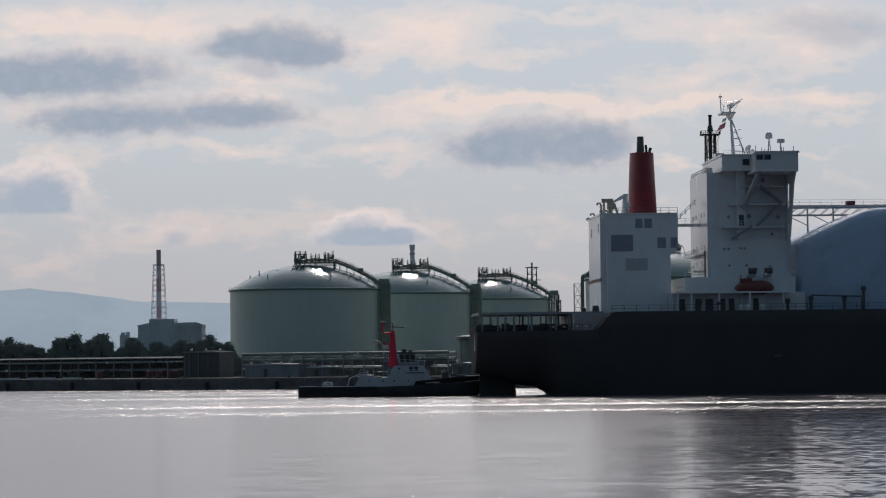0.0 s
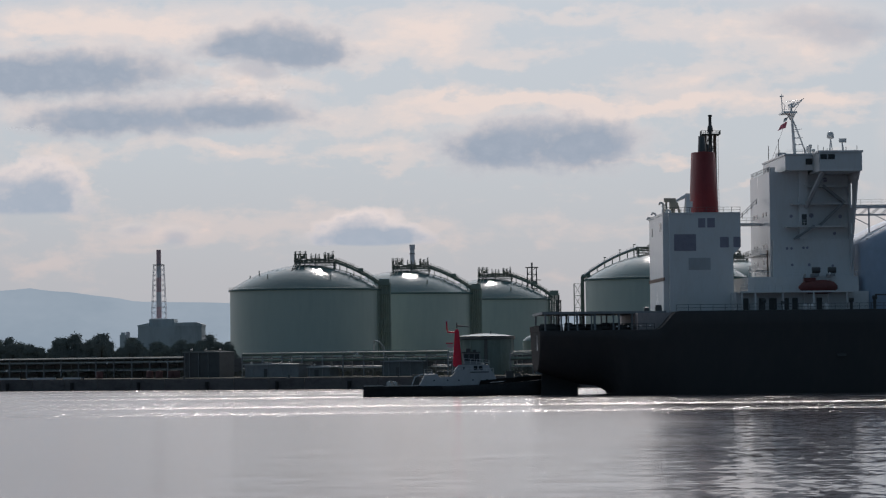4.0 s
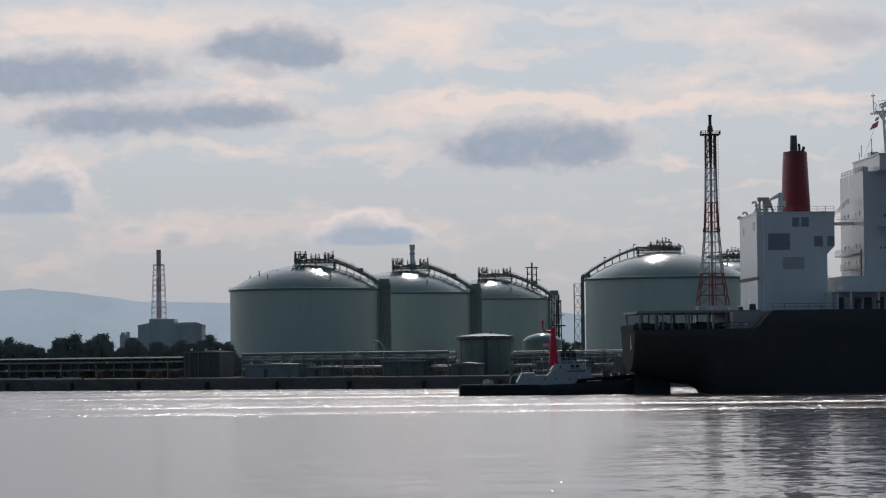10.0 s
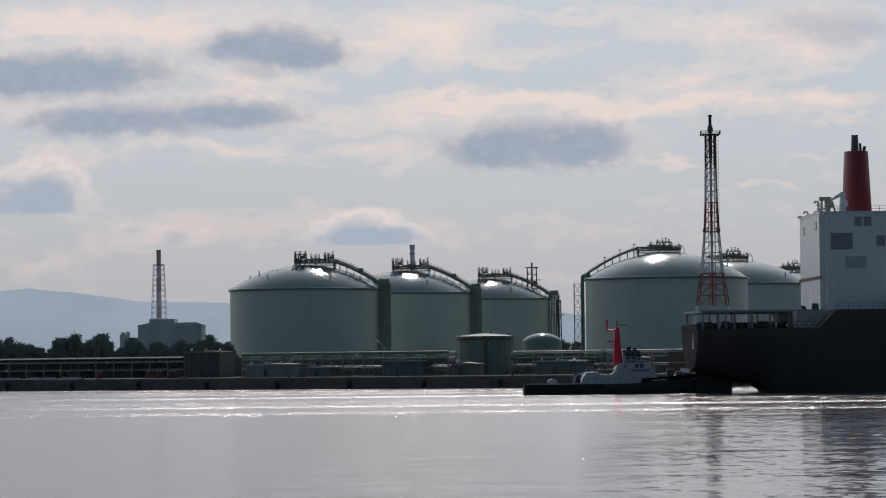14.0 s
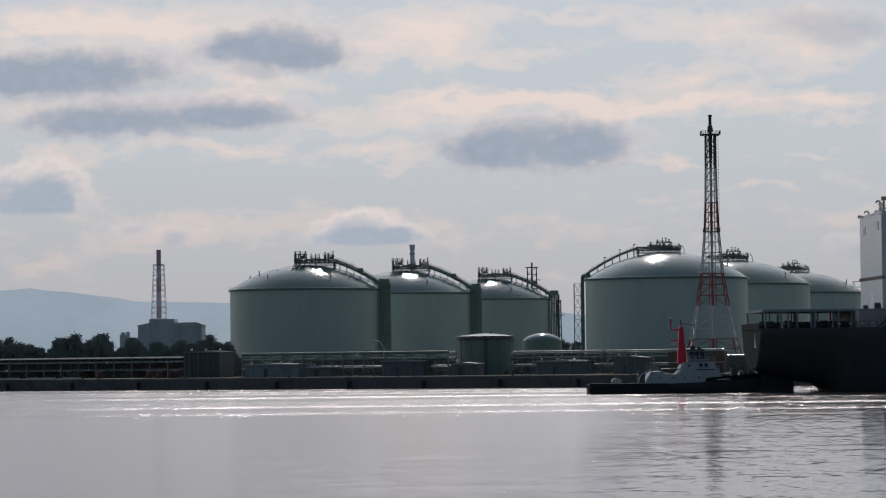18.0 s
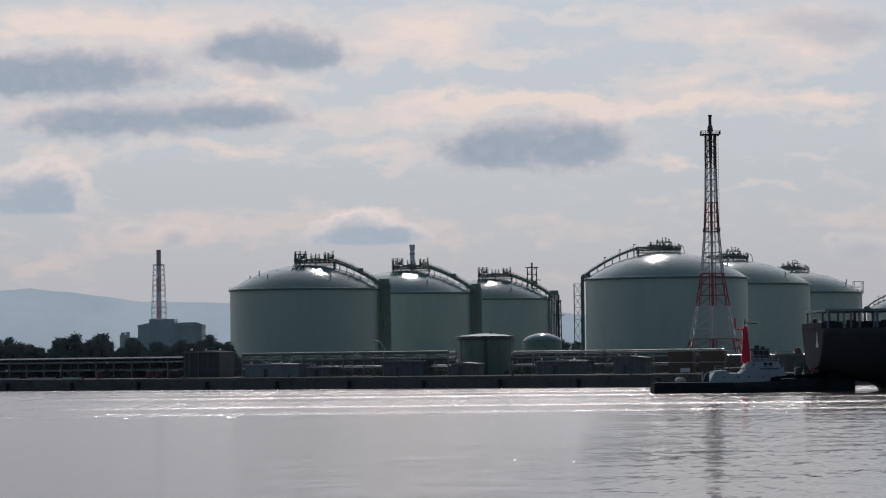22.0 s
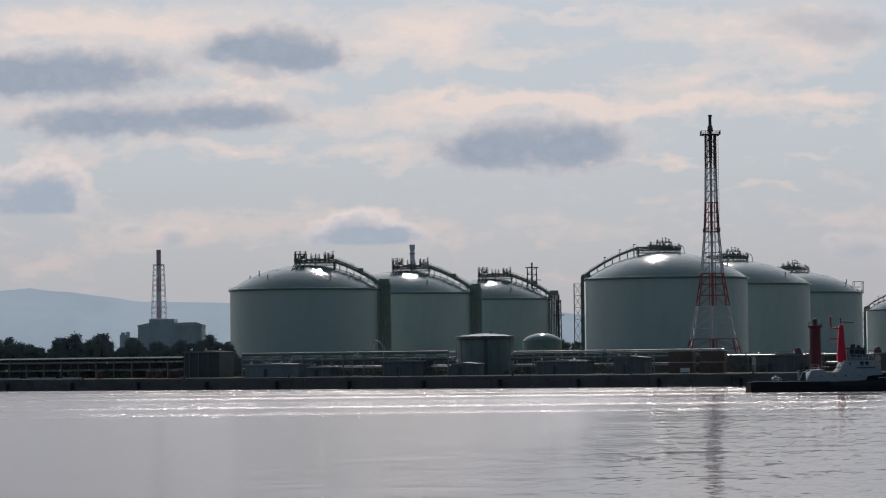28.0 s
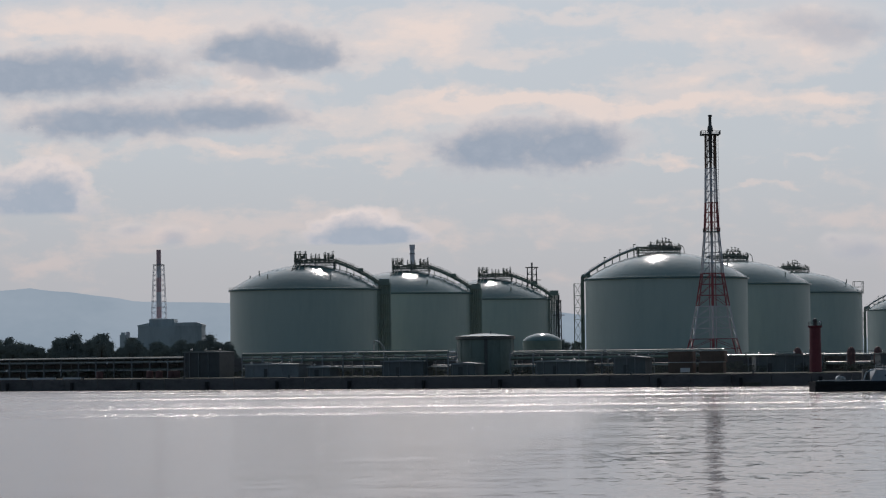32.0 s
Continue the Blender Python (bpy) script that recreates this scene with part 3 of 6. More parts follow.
def crown(parent, kind):
    """The pipework on top of the dome: a platform on splayed legs, frames full of vessels and valves, relief stacks above."""
    blocks, xa, xb = CROWNS[kind]
    z = APEX + 1.1
    steel = M["crownsteel"]
    rnd = random.Random(5 if kind == "wide" else 9)
    part("platform", boxes((xa, xb, -6, 4, z - 0.3, z)), steel, parent)
    for y in (-6, 4):
        bm = bmesh.new()
        add_rod(bm, (xa, y, z - 1.2), (xb, y, z - 1.2), 0.15, None, 4)
        n = round((xb - xa) / 2.1)
        for i in range(n):
            x = xa + (xb - xa) * i / n
            w = (xb - xa) / n
            add_rod(bm, (x, y, z - 1.2), (x + w / 2, y, z), 0.11, None, 4)
            add_rod(bm, (x + w / 2, y, z), (x + w, y, z - 1.2), 0.11, None, 4)
        part("deck_truss", bm, steel, parent)
    feet = [(x, y) for x in (xa + 0.6, (xa + xb) / 2, xb - 0.6) for y in (-5.6, 3.6)]
    for x, y in feet:
        part("platform_leg", build(add_rod, (x, y, dome_z(math.hypot(x, y)) - 0.3), (x, y, z), 0.2), steel, parent)
    # splayed legs and bent pipes under the tallest block
    for x, dx in ((-3.8, -1.4), (-2.6, -0.8), (-1.2, -0.9), (0.2, 0.5)):
        y = -16.0 + 0.2 * x
        part("splayed_leg", build(add_rod, (x + dx, y, dome_z(math.hypot(x + dx, y)) - 0.2), (x, -5.9, z), 0.2), steel, parent)
    part("cross_brace", build(add_rod, (-4.8, -16.6, dome_z(17.3) + 0.1), (-1.2, -5.9, z - 0.2), 0.15), steel, parent)
    for x in (-0.5, 3.5, 7.5):
        bm = bmesh.new()
        add_path(bm, [(x - 1.8, -5.8, z - 1.0), (x - 1.5, -5.8, z - 1.8), (x - 0.6, -5.8, z - 1.7), (x, -5.8, z - 1.0)], 0.18, 5)
        part("pipe_bend", bm, steel, parent)
    part("handrail", rail_bm([(xa, -6, z), (xb, -6, z), (xb, 4, z), (xa, 4, z), (xa, -6, z)], 1.1, 1.4, 0.06), steel, parent)
    for x0, x1, h in blocks:
        w = x1 - x0
        if h < 2.0:
            for k in range(2):
                x = x0 + w * (k + 0.5) / 2
                bm = build(add_rod, (x, -3 + k, z), (x, -3 + k, z + h), 0.24, None, 8)
                add_rod(bm, (x - 0.5, -3 + k, z + h * 0.7), (x + 0.5, -3 + k, z + h * 0.7), 0.3, None, 8)
                part("valve", bm, steel, parent)
            continue
        y0, y1 = -5.7, -0.5
        for x in (x0 + 0.15, x0 + w / 2, x1 - 0.15):
            for y in (y0, y1):
                part("frame_post", build(add_rod, (x, y, z), (x, y, z + h - 0.9), 0.13, None, 4), steel, parent)
        part("frame_brace", build(add_rod, (x0, y0, z + 0.2), (x0 + w / 2, y0, z + h - 1.0), 0.08, None, 4), steel, parent)
        levels = [h - 0.9] if h < 3.0 else [(h - 0.9) * 0.5, h - 0.9]
        for level in levels:
            part("floor_grating", boxes((x0 - 0.1, x1 + 0.1, y0 - 0.2, y1 + 0.2, z + level - 0.12, z + level + 0.06)), steel, parent)
        part("handrail", rail_bm([(x0, y0 - 0.1, z + h - 0.84), (x1, y0 - 0.1, z + h - 0.84)], 0.95, 0.9, 0.06), steel, parent)
        # vessels and cabinets on each floor
        floors = [0.0] + levels[:-1]
        step = (h - 0.9) / len(floors)
        for level in floors:
            x = x0 + 0.35
            while x < x1 - 0.7:
                kind_of = rnd.random()
                y = rnd.uniform(y0 + 0.6, y1 - 0.6)
                top = step * rnd.uniform(0.62, 0.95)
                if kind_of < 0.45:
                    bm = bmesh.new()
                    r = rnd.uniform(0.32, 0.52)
                    add_lathe(bm, [(0, 0.05), (r, 0.1), (r, top - 0.25), (r * 0.6, top - 0.08), (0, top)], 10, (x + 0.3, y, z + level))
                    part("vessel", bm, steel, parent)
                else:
                    part("cabinet", boxes((x, x + rnd.uniform(0.6, 1.1), y - 0.5, y + 0.5, z + level + 0.04, z + level + top)), steel, parent)
                x += rnd.uniform(0.9, 1.45)
        # relief stacks with forked heads
        for k in range(max(2, round(w / 1.5))):
            x = x0 + 0.4 + (w - 0.8) * k / max(1, round(w / 1.5) - 1) + rnd.uniform(-0.15, 0.15)
            y = rnd.uniform(y0 + 0.5, y1)
            base, top = z + h - 0.9, z + h + rnd.uniform(0.1, 1.1)
            bm = build(add_rod, (x, y, base), (x, y, top), 0.15, None, 6)
            g = rnd.uniform(0.28, 0.45)
            add_rod(bm, (x - g, y, top - 0.35), (x + g, y, top), 0.14, None, 6)
            add_rod(bm, (x - g * 0.8, y, base + 0.45), (x + g * 0.8, y, base + 0.45), 0.24, None, 6)
            part("relief_valve", bm, steel, parent)
    for x0, x1, y, h, r in ((xa + 0.3, xb - 3, -5.4, 0.7, 0.2), (xa + 3, xb, -0.2, 0.9, 0.3), (xa + 5, xb - 4, 1.6, 1.5, 0.22)):
        part("header_pipe", build(add_rod, (x0, y, z + h), (x1, y, z + h), r, None, 8), steel, parent)
    if kind == "narrow":
        bm = bmesh.new()
        add_path(bm, [(-5.6, -5.6, z + 2.0), (-6.9, -5.6, z + 1.8), (-7.6, -5.6, z + 0.8), (-7.9, -5.6, dome_z(9.7) + 0.1)], 0.16, 6)
        part("drain_pipe", bm, steel, parent)


def pipe_bridge(parent, slim=False):
    """Pipes and a walkway that come down over the dome to the stair tower at the edge."""
    pts = [(x, -4.0 - 3.0 * (x - 12) / 20, 49.3 - 0.30 * (x - 12) - 0.0105 * (x - 12) ** 2) for x in ((10.6, 12.4, 15, 18, 21, 24, 27, 30, 32.5) if slim else (12.4, 15, 18, 21, 24, 27, 30, 32.5))]
    for k, (dy, dz, r) in enumerate(((0, 0, 0.42), (1.0, 0.1, 0.42), (2.2, 0.3, 0.34)) if slim else ((0, 0, 0.5), (1.0, 0.1, 0.5), (2.2, 0.5, 0.38), (0.4, 1.0, 0.3))):
        bm = bmesh.new()
        add_path(bm, [(x, y + dy, z + dz) for x, y, z in pts], r)
        part("pipe", bm, M["pipe"] if k == 2 else M["green"], parent)
    if slim:
        part("handrail", rail_bm([(x, y - 1.0, z + 0.3) for x, y, z in pts], 0.8, 2.4, 0.04), M["green"], parent)
        for x, y, z in (pts[1], pts[3], pts[5]):
            bm = build(add_rod, (x, y - 1.0, z), (x, y - 1.0, z + 1.9), 0.09, None, 5)
            add_box(bm, x - 0.7, x + 0.3, y - 1.3, y - 0.7, z + 1.9, z + 2.25)
            part("lamp", bm, M["green"], parent)
    else:
        bridge_truss(parent, pts)
    for x, y, z in pts[:-1]:
        for dy in (-1, 2):
            part("pipe_support", build(add_rod, (x, y + dy, dome_z(math.hypot(x, y + dy)) - 0.2), (x, y + dy, z), 0.14), M["green"], parent)
    cable = [(x, -8.0 + 0.02 * x, dome_z(math.hypot(x, 8)) + 0.5) for x in (7, 11, 15, 19, 23, 26.5)]
    bm = bmesh.new()
    add_path(bm, cable, 0.14, 5)
    part("cable_duct", bm, M["green"], parent)


def bridge_truss(parent, pts):
    low = [(x, y - 1.0, z - 0.5) for x, y, z in pts]
    top = [(x, y - 1.0, z + 1.0) for x, y, z in pts]
    bm = bmesh.new()
    for k in (low, top):
        add_path(bm, k, 0.2, 4)
    for a, b in zip(low, top[1:]):
        add_rod(bm, a, b, 0.12, None, 4)
    for a, b in zip(low, top):
        add_rod(bm, a, b, 0.12, None, 4)
    part("truss", bm, M["green"], parent)
    part("handrail", rail_bm(top, 1.0, 1.5, 0.06), M["green"], parent)
    x, y, z = pts[4]
    part("junction_box", boxes((x - 1.2, x + 1.0, y - 1.6, y - 0.4, z + 0.7, z + 1.9)), M["green"], parent)


def riser_tower(parent, z0):
    """A narrow open lattice beside thick risers that bend over the rim."""
    x0, x1, y0, y1, top = 33.5, 36.3, -7.5, -4.7, RIM - 1.6
    bm = rods([((x, y, z0), (x, y, top)) for x in (x0, x1) for y in (y0, y1)], 0.14)
    levels = [z0 + i * (top - z0) / 7 for i in range(8)]
    for a, b in zip(levels, levels[1:]):
        for y in (y0, y1):
            add_rod(bm, (x0, y, b), (x1, y, b), 0.1, None, 4)
            add_rod(bm, (x0, y, a), (x1, y, b), 0.07, None, 4)
            add_rod(bm, (x1, y, a), (x0, y, b), 0.07, None, 4)
        for x in (x0, x1):
            add_rod(bm, (x, y0, b), (x, y1, b), 0.1, None, 4)
    part("tower_frame", bm, M["green"], parent)
    for i in (2, 4, 6):
        part("landing", boxes((x0, x1 + 0.3, y0 - 0.3, y1, levels[i] - 0.12, levels[i])), M["green"], parent)
    for k, (x, up) in enumerate(((33.1, 1.9), (32.7, 1.2))):
        bm = bmesh.new()
        add_path(bm, [(x, -6.2 + k, z0), (x, -6.2 + k, RIM + up - 0.8), (x - 0.3, -6.0 + k, RIM + up - 0.2), (x - 1.0, -5.8 + k, RIM + up), (x - 3.0, -5.4 + k, RIM + up + 0.2)], 0.5)
        part("riser_pipe", bm, M["green"], parent)
    part("rim_platform", boxes((29.6, 33.0, -8.0, -4.0, RIM + 0.3, RIM + 0.5)), M["green"], parent)
    part("handrail", rail_bm([(29.6, -8.0, RIM + 0.5), (33.0, -8.0, RIM + 0.5), (33.0, -4.0, RIM + 0.5)], 1.1, 1.1, 0.05), M["green"], parent)


def stair_tower(parent, z0=0.0, risers=3):
    """A lattice tower with stairs and risers beside the wall."""
    x0, x1, y0, y1, top = 31.2, 36.4, -8.5, -3.5, RIM + 1.5
    posts = [((x, y, z0), (x, y, top)) for x in (x0, x1) for y in (y0, y1)]
    bm = rods(posts, 0.2)
    levels = [z0 + i * (top - z0) / 9 for i in range(10)]
    for i, z in enumerate(levels[1:]):
        for y in (y0, y1):
            add_rod(bm, (x0, y, z), (x1, y, z), 0.13, None, 4)
        for x in (x0, x1):
            add_rod(bm, (x, y0, z), (x, y1, z), 0.13, None, 4)
    part("tower_frame", bm, M["riser"], parent)
    for i in range(9):
        a, b = levels[i], levels[i + 1]
        s = (x0 + 0.4, x1 - 0.4) if i % 2 else (x1 - 0.4, x0 + 0.4)
        bm = bmesh.new()
        for y in (y0 + 0.5, y0 + 1.6):
            add_rod(bm, (s[0], y, a), (s[1], y, b), 0.16, None, 4)
        part("stair_flight", bm, M["riser"], parent)
        part("landing", boxes((x0, x1, y0, y1, b - 0.16, b)), M["riser"], parent)
    part("cabin", boxes((x0 + 0.6, x1 - 0.4, y0 + 0.3, y1 - 0.3, top, top + 2.4)), M["riser"], parent)
    for k in range(risers):
        x = x0 + 0.6 + k * 0.82
        bm = bmesh.new()
        add_path(bm, [(x, y1 - 0.4, z0), (x, y1 - 0.4, top + 0.8), (x - 2.2, y1 + 0.4, top + 0.9)], 0.38)
        part("riser_pipe", bm, M["riser"], parent)
    part("handrail", rail_bm([(x1, y0, top), (x0, y0, top), (x0, y1, top), (x1, y1, top), (x1, y0, top)], 1.2, 1.3, 0.05), M["riser"], parent)


def storage_tank(label, risers):
    t = thing("storage_tank", pose(0, 0, 0), label, "storage tank", "large storage tanks")
    wall = bmesh.new()
    add_lathe(wall, [(TANK_R, GROUND - 2.0), (TANK_R, RIM - 0.9)], 96)
    part("wall", wall, M["tank"], t)
    ring = bmesh.new()
    add_lathe(ring, [(TANK_R, RIM - 0.9), (TANK_R + 0.7, RIM - 0.75), (TANK_R + 0.75, RIM - 0.1), (TANK_R + 0.2, RIM), (TANK_R - 0.5, RIM)], 96, smooth=False)
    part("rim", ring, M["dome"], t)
    d = bmesh.new()
    add_lathe(d, [(TANK_R * (1 - i / 14), dome_z(TANK_R * (1 - i / 14)) + 0.02) for i in range(15)], 96)
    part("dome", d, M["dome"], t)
    pts = [((TANK_R + 0.4) * math.cos(a), (TANK_R + 0.4) * math.sin(a), RIM) for a in [2 * math.pi * i / 72 for i in range(73)]]
    part("rim_rail", rail_bm(pts, 0.9, 3.0, 0.03), M["green"], t)
    for a, r in ((2.4, 28.0), (2.9, 24.5), (-2.2, 25.0), (-2.7, 21.0), (-1.1, 26.0), (-0.6, 24.0)):
        x, y = r * math.cos(a), r * math.sin(a)
        bm = build(add_rod, (x, y, dome_z(r) - 0.1), (x, y, dome_z(r) + 1.5), 0.22, 0.22, 8)
        add_rod(bm, (x, y, dome_z(r) + 1.5), (x, y, dome_z(r) + 1.75), 0.42, 0.2, 8)
        part("vent", bm, M["green"], t)
    for k in range(24):
        a = 2 * math.pi * k / 24
        bm = bmesh.new()
        add_path(bm, [(r * math.cos(a), r * math.sin(a), dome_z(r) + 0.03) for r in (31.5, 24, 16, 8)], 0.06, 4)
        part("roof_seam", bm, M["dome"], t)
    crown(t, "narrow" if risers < 3 else "wide")
    pipe_bridge(t, risers < 3)
    if risers < 3:
        riser_tower(t, GROUND)
    else:
        stair_tower(t, GROUND, risers)
    return t


LABEL = "pale green cylindrical storage tank with a domed roof"
tank = storage_tank(LABEL, 6)
tank.matrix_basis = pose(-58.9, 1204, 0.2)
for x, y, z in ((-19.1, 1294, 0.2), (21.8, 1431, 0.1)):
    copy_thing(tank, pose(x, y, z))
# the farther group has its open stair towers on the other side
tank = storage_tank(LABEL, 2)
tank.matrix_basis = pose(88.3, 1119, 0.8, 0, 0, 180)
for x, y, z, turn in ((126.0, 1220, 0.7, 176), (173.2, 1387, 0.6, 184), (306.5, 1830, -0.7, 180)):
    far_tank = copy_thing(tank, pose(x, y, z, 0, 0, turn))
    if turn == 184:
        # a small lookout frame on the rim of this tank alone
        bm = rods([((px, py, RIM - 0.2), (px, py, RIM + 5.2)) for px in (-27.0, -31.5) for py in (5.5, 8.5)], 0.16)
        for pz in (RIM + 2.4, RIM + 5.0):
            for py in (5.5, 8.5):
                add_rod(bm, (-27.0, py, pz), (-31.5, py, pz), 0.12, None, 4)
        add_rod(bm, (-27.0, 8.5, RIM), (-31.5, 8.5, RIM + 5), 0.09, None, 4)
        part("rim_frame", bm, M["green"], far_tank)

# ---- flare tower, chimney, lighthouse ----
def flare_tower():
    t = thing("flare_tower", pose(85.7, 900, GROUND), "tall red and white lattice flare tower", "lattice tower")
    bands = [(0.0, 9.6, 9.3, 6.8, "redlead"), (9.6, 20.0, 6.8, 4.9, "towerwhite"), (20.0, 30.5, 4.9, 3.3, "redlead"), (30.5, 43.8, 3.3, 2.2, "towerwhite"),
             (43.8, 53.0, 2.2, 1.8, "redlead"), (53.0, 64.0, 1.8, 1.6, "towerwhite"), (64.0, 74.6, 1.6, 1.5, "rust")]
    for z0, z1, w0, w1, mat in bands:
        bm = bmesh.new()
        k = max(1, round((z1 - z0) / 3.4))
        for sx, sy in ((-1, -1), (1, -1), (1, 1), (-1, 1)):
            add_rod(bm, (sx * w0, sy * w0, z0), (sx * w1, sy * w1, z1), 0.22, None, 6)
        for i in range(k):
            za, zb = z0 + (z1 - z0) * i / k, z0 + (z1 - z0) * (i + 1) / k
            wa, wb = w0 + (w1 - w0) * i / k, w0 + (w1 - w0) * (i + 1) / k
            ca = [(-wa, -wa), (wa, -wa), (wa, wa), (-wa, wa)]
            cb = [(-wb, -wb), (wb, -wb), (wb, wb), (-wb, wb)]
            for q in range(4):
                p = (q + 1) % 4
                mid = ((cb[q][0] + cb[p][0]) / 2, (cb[q][1] + cb[p][1]) / 2, zb)
                add_rod(bm, (*ca[q], za), mid, 0.105, None, 4)
                add_rod(bm, (*ca[p], za), mid, 0.105, None, 4)
                add_rod(bm, (*cb[q], zb), (*cb[p], zb), 0.125, None, 4)
        part("lattice_section", bm, M[mat], t, {"redlead": "red lattice section", "towerwhite": "white lattice section", "rust": "dark brown lattice section"}[mat])
        pipe = bmesh.new()
        add_rod(pipe, (0, 0, z0), (0, 0, z1), 0.42, None, 12)
        add_rod(pipe, (1.1, 0.4, z0), (1.1, 0.4, z1), 0.16, None, 8)
        add_rod(pipe, (-1.0, -0.3, z0), (-1.0, -0.3, z1), 0.12, None, 8)
        part("flare_pipe", pipe, M[mat], t)
    for z, w in ((43.8, 2.5), (74.8, 3.0)):
        part("platform", boxes((-w, w, -w, w, z - 0.2, z)), M["dark"], t)
        part("handrail", rail_bm([(-w, -w, z), (w, -w, z), (w, w, z), (-w, w, z), (-w, -w, z)], 1.1, 1.2, 0.06), M["dark"], t)
    bm = bmesh.new()
    add_lathe(bm, [(0.42, 66), (0.62, 68.5), (0.62, 74), (0.6, 75.5), (0.95, 76.0), (0.8, 77.2), (0.5, 78.0), (0.48, 80.4), (0.66, 80.5), (0.66, 81.1), (0.0, 81.1)], 16)
    part("flare_tip", bm, M["dark"], t)
    bm = bmesh.new()
    for i in range(24):
        add_rod(bm, (1.7, -2.0, 44 + i * 1.3), (2.3, -2.0, 44 + i * 1.3), 0.04, None, 4)
    add_rod(bm, (1.7, -2.0, 43), (1.7, -2.0, 75), 0.05, None, 4)
    add_rod(bm, (2.3, -2.0, 43), (2.3, -2.0, 75), 0.05, None, 4)
    part("ladder", bm, M["dark"], t)
    for sx in (-1, 1):
        for sy in (-1, 1):
            part("footing", boxes((sx * 8.9 - 1, sx * 8.9 + 1, sy * 8.9 - 1, sy * 8.9 + 1, -0.4, 0.5)), M["concrete"], t)


flare_tower()


def chimney():
    t = thing("chimney", pose(-251.8, 2500, 0.7), "slim banded chimney held by a steel lattice frame", "chimney")
    shades = ["stackred", "stackwhite", "stackred", "stackwhite", "stackred"]
    zs = [46.5, 57, 70, 83, 94, 107.3]
    for i, mat in enumerate(shades):
        bm = bmesh.new()
        add_lathe(bm, [(2.3 - 0.06 * i, zs[i]), (2.25 - 0.06 * i, zs[i + 1])], 20)
        if i == 4:
            add_lathe(bm, [(2.0, zs[5]), (1.8, zs[5]), (1.8, zs[5] - 2)], 20)
        part("flue_section", bm, M[mat], t)
    bm = bmesh.new()
    lv = [3.0, 24.0, 46.5, 51.5, 56.5, 61.5, 66.5, 71.5, 76, 80.5, 85, 89.5, 94]
    for z0, z1 in zip(lv, lv[1:]):
        w0, w1 = 6.4 - 0.042 * (z0 - 46.5), 6.4 - 0.042 * (z1 - 46.5)
        c0 = [(-w0, -w0), (w0, -w0), (w0, w0), (-w0, w0)]
        c1 = [(-w1, -w1), (w1, -w1), (w1, w1), (-w1, w1)]
        for q in range(4):
            p = (q + 1) % 4
            add_rod(bm, (*c0[q], z0), (*c1[q], z1), 0.2, None, 5)
            add_rod(bm, (*c0[q], z0), (*c1[p], z1), 0.1, None, 4)
            add_rod(bm, (*c0[p], z0), (*c1[q], z1), 0.1, None, 4)
            add_rod(bm, (*c1[q], z1), (*c1[p], z1), 0.14, None, 4)
    part("lattice_frame", bm, M["stackwhite"], t)
    part("platform", boxes((-4.8, 4.8, -4.8, 4.8, 93.6, 94.2)), M["grey"], t)
    h = thing("boiler_house", pose(-240.0, 2500, 0), "grey flat-roofed boiler house below the chimney", "building")
    part("wall", boxes((-28.5, 27.5, -20, 20, 2, 40.0)), M["cladding"], h)
    part("annex", boxes((-38, -28.5, -14, 14, 2, 30.5)), M["cladding"], h)
    part("upper_storey", boxes((-19, 3, -16, 16, 40.0, 46.5)), M["cladding"], h)
    bm = bmesh.new()
    add_prism(bm, [(-28.9, 40.0), (-28.9, 41.0), (-19.2, 43.0), (-19.2, 40.0)], -20.4, 20.4)
    add_prism(bm, [(3.2, 40.0), (3.2, 43.0), (22.5, 43.4), (27.9, 41.5), (27.9, 40.0)], -20.4, 20.4)
    part("roof", bm, M["cladding"], h)
    part("annex", boxes((-36, -28.6, -12, 12, 2, 28.0)), M["cladding"], h)


chimney()


def lighthouse():
    t = thing("lighthouse", pose(85.6, 652, 1.7), "small dark red harbour lighthouse with a gallery", "lighthouse")
    bm = bmesh.new()
    add_lathe(bm, [(1.45, 0.0), (1.3, 11.6)], 24)
    part("tower", bm, M["lighthouse"], t)
    bm = bmesh.new()
    add_lathe(bm, [(1.3, 11.45), (1.65, 11.6), (1.7, 12.0), (0.0, 12.0)], 24, smooth=False)
    part("gallery", bm, M["lighthouse"], t)
    part("handrail", rail_bm([(1.6 * math.cos(a), 1.6 * math.sin(a), 12) for a in [i * math.pi / 6 for i in range(13)]], 0.9, 2, 0.03), M["dark"], t)
    bm = bmesh.new()
    add_lathe(bm, [(0.45, 12.0), (0.45, 13.1), (0.6, 13.15), (0.35, 13.6), (0.0, 13.75)], 14)
    part("lantern", bm, M["dark"], t)
    part("solar_panel", boxes((0.7, 1.2, -1.3, -1.2, 12.3, 13.1)), M["lampmetal"], t)
    bm = bmesh.new()
    add_lathe(bm, [(1.9, -2.4), (1.9, 0.3), (0, 0.3)], 20, smooth=False)
    part("base", bm, M["concrete"], t)


lighthouse()

# ---- the gas carrier; x forward from the stern, z up from the water ----
SHIP_SPEED, SHIP_YAW = 2.87, 2.9
ship = thing("gas_carrier", pose(4.2, 522, 0, 0, 0, SHIP_YAW), "large black-hulled gas carrier with a white superstructure", "ship")
BEAM = 22.0


def deck_z(x):
    if x < 21.4:
        return 11.7
    if x < 25.2:
        p = (x - 21.4) / 3.8
        return 11.7 + 3.2 * p * p * (3 - 2 * p)
    return 14.9 if x < 235 else 14.9 + 4.5 * ((x - 235) / 45) ** 1.2


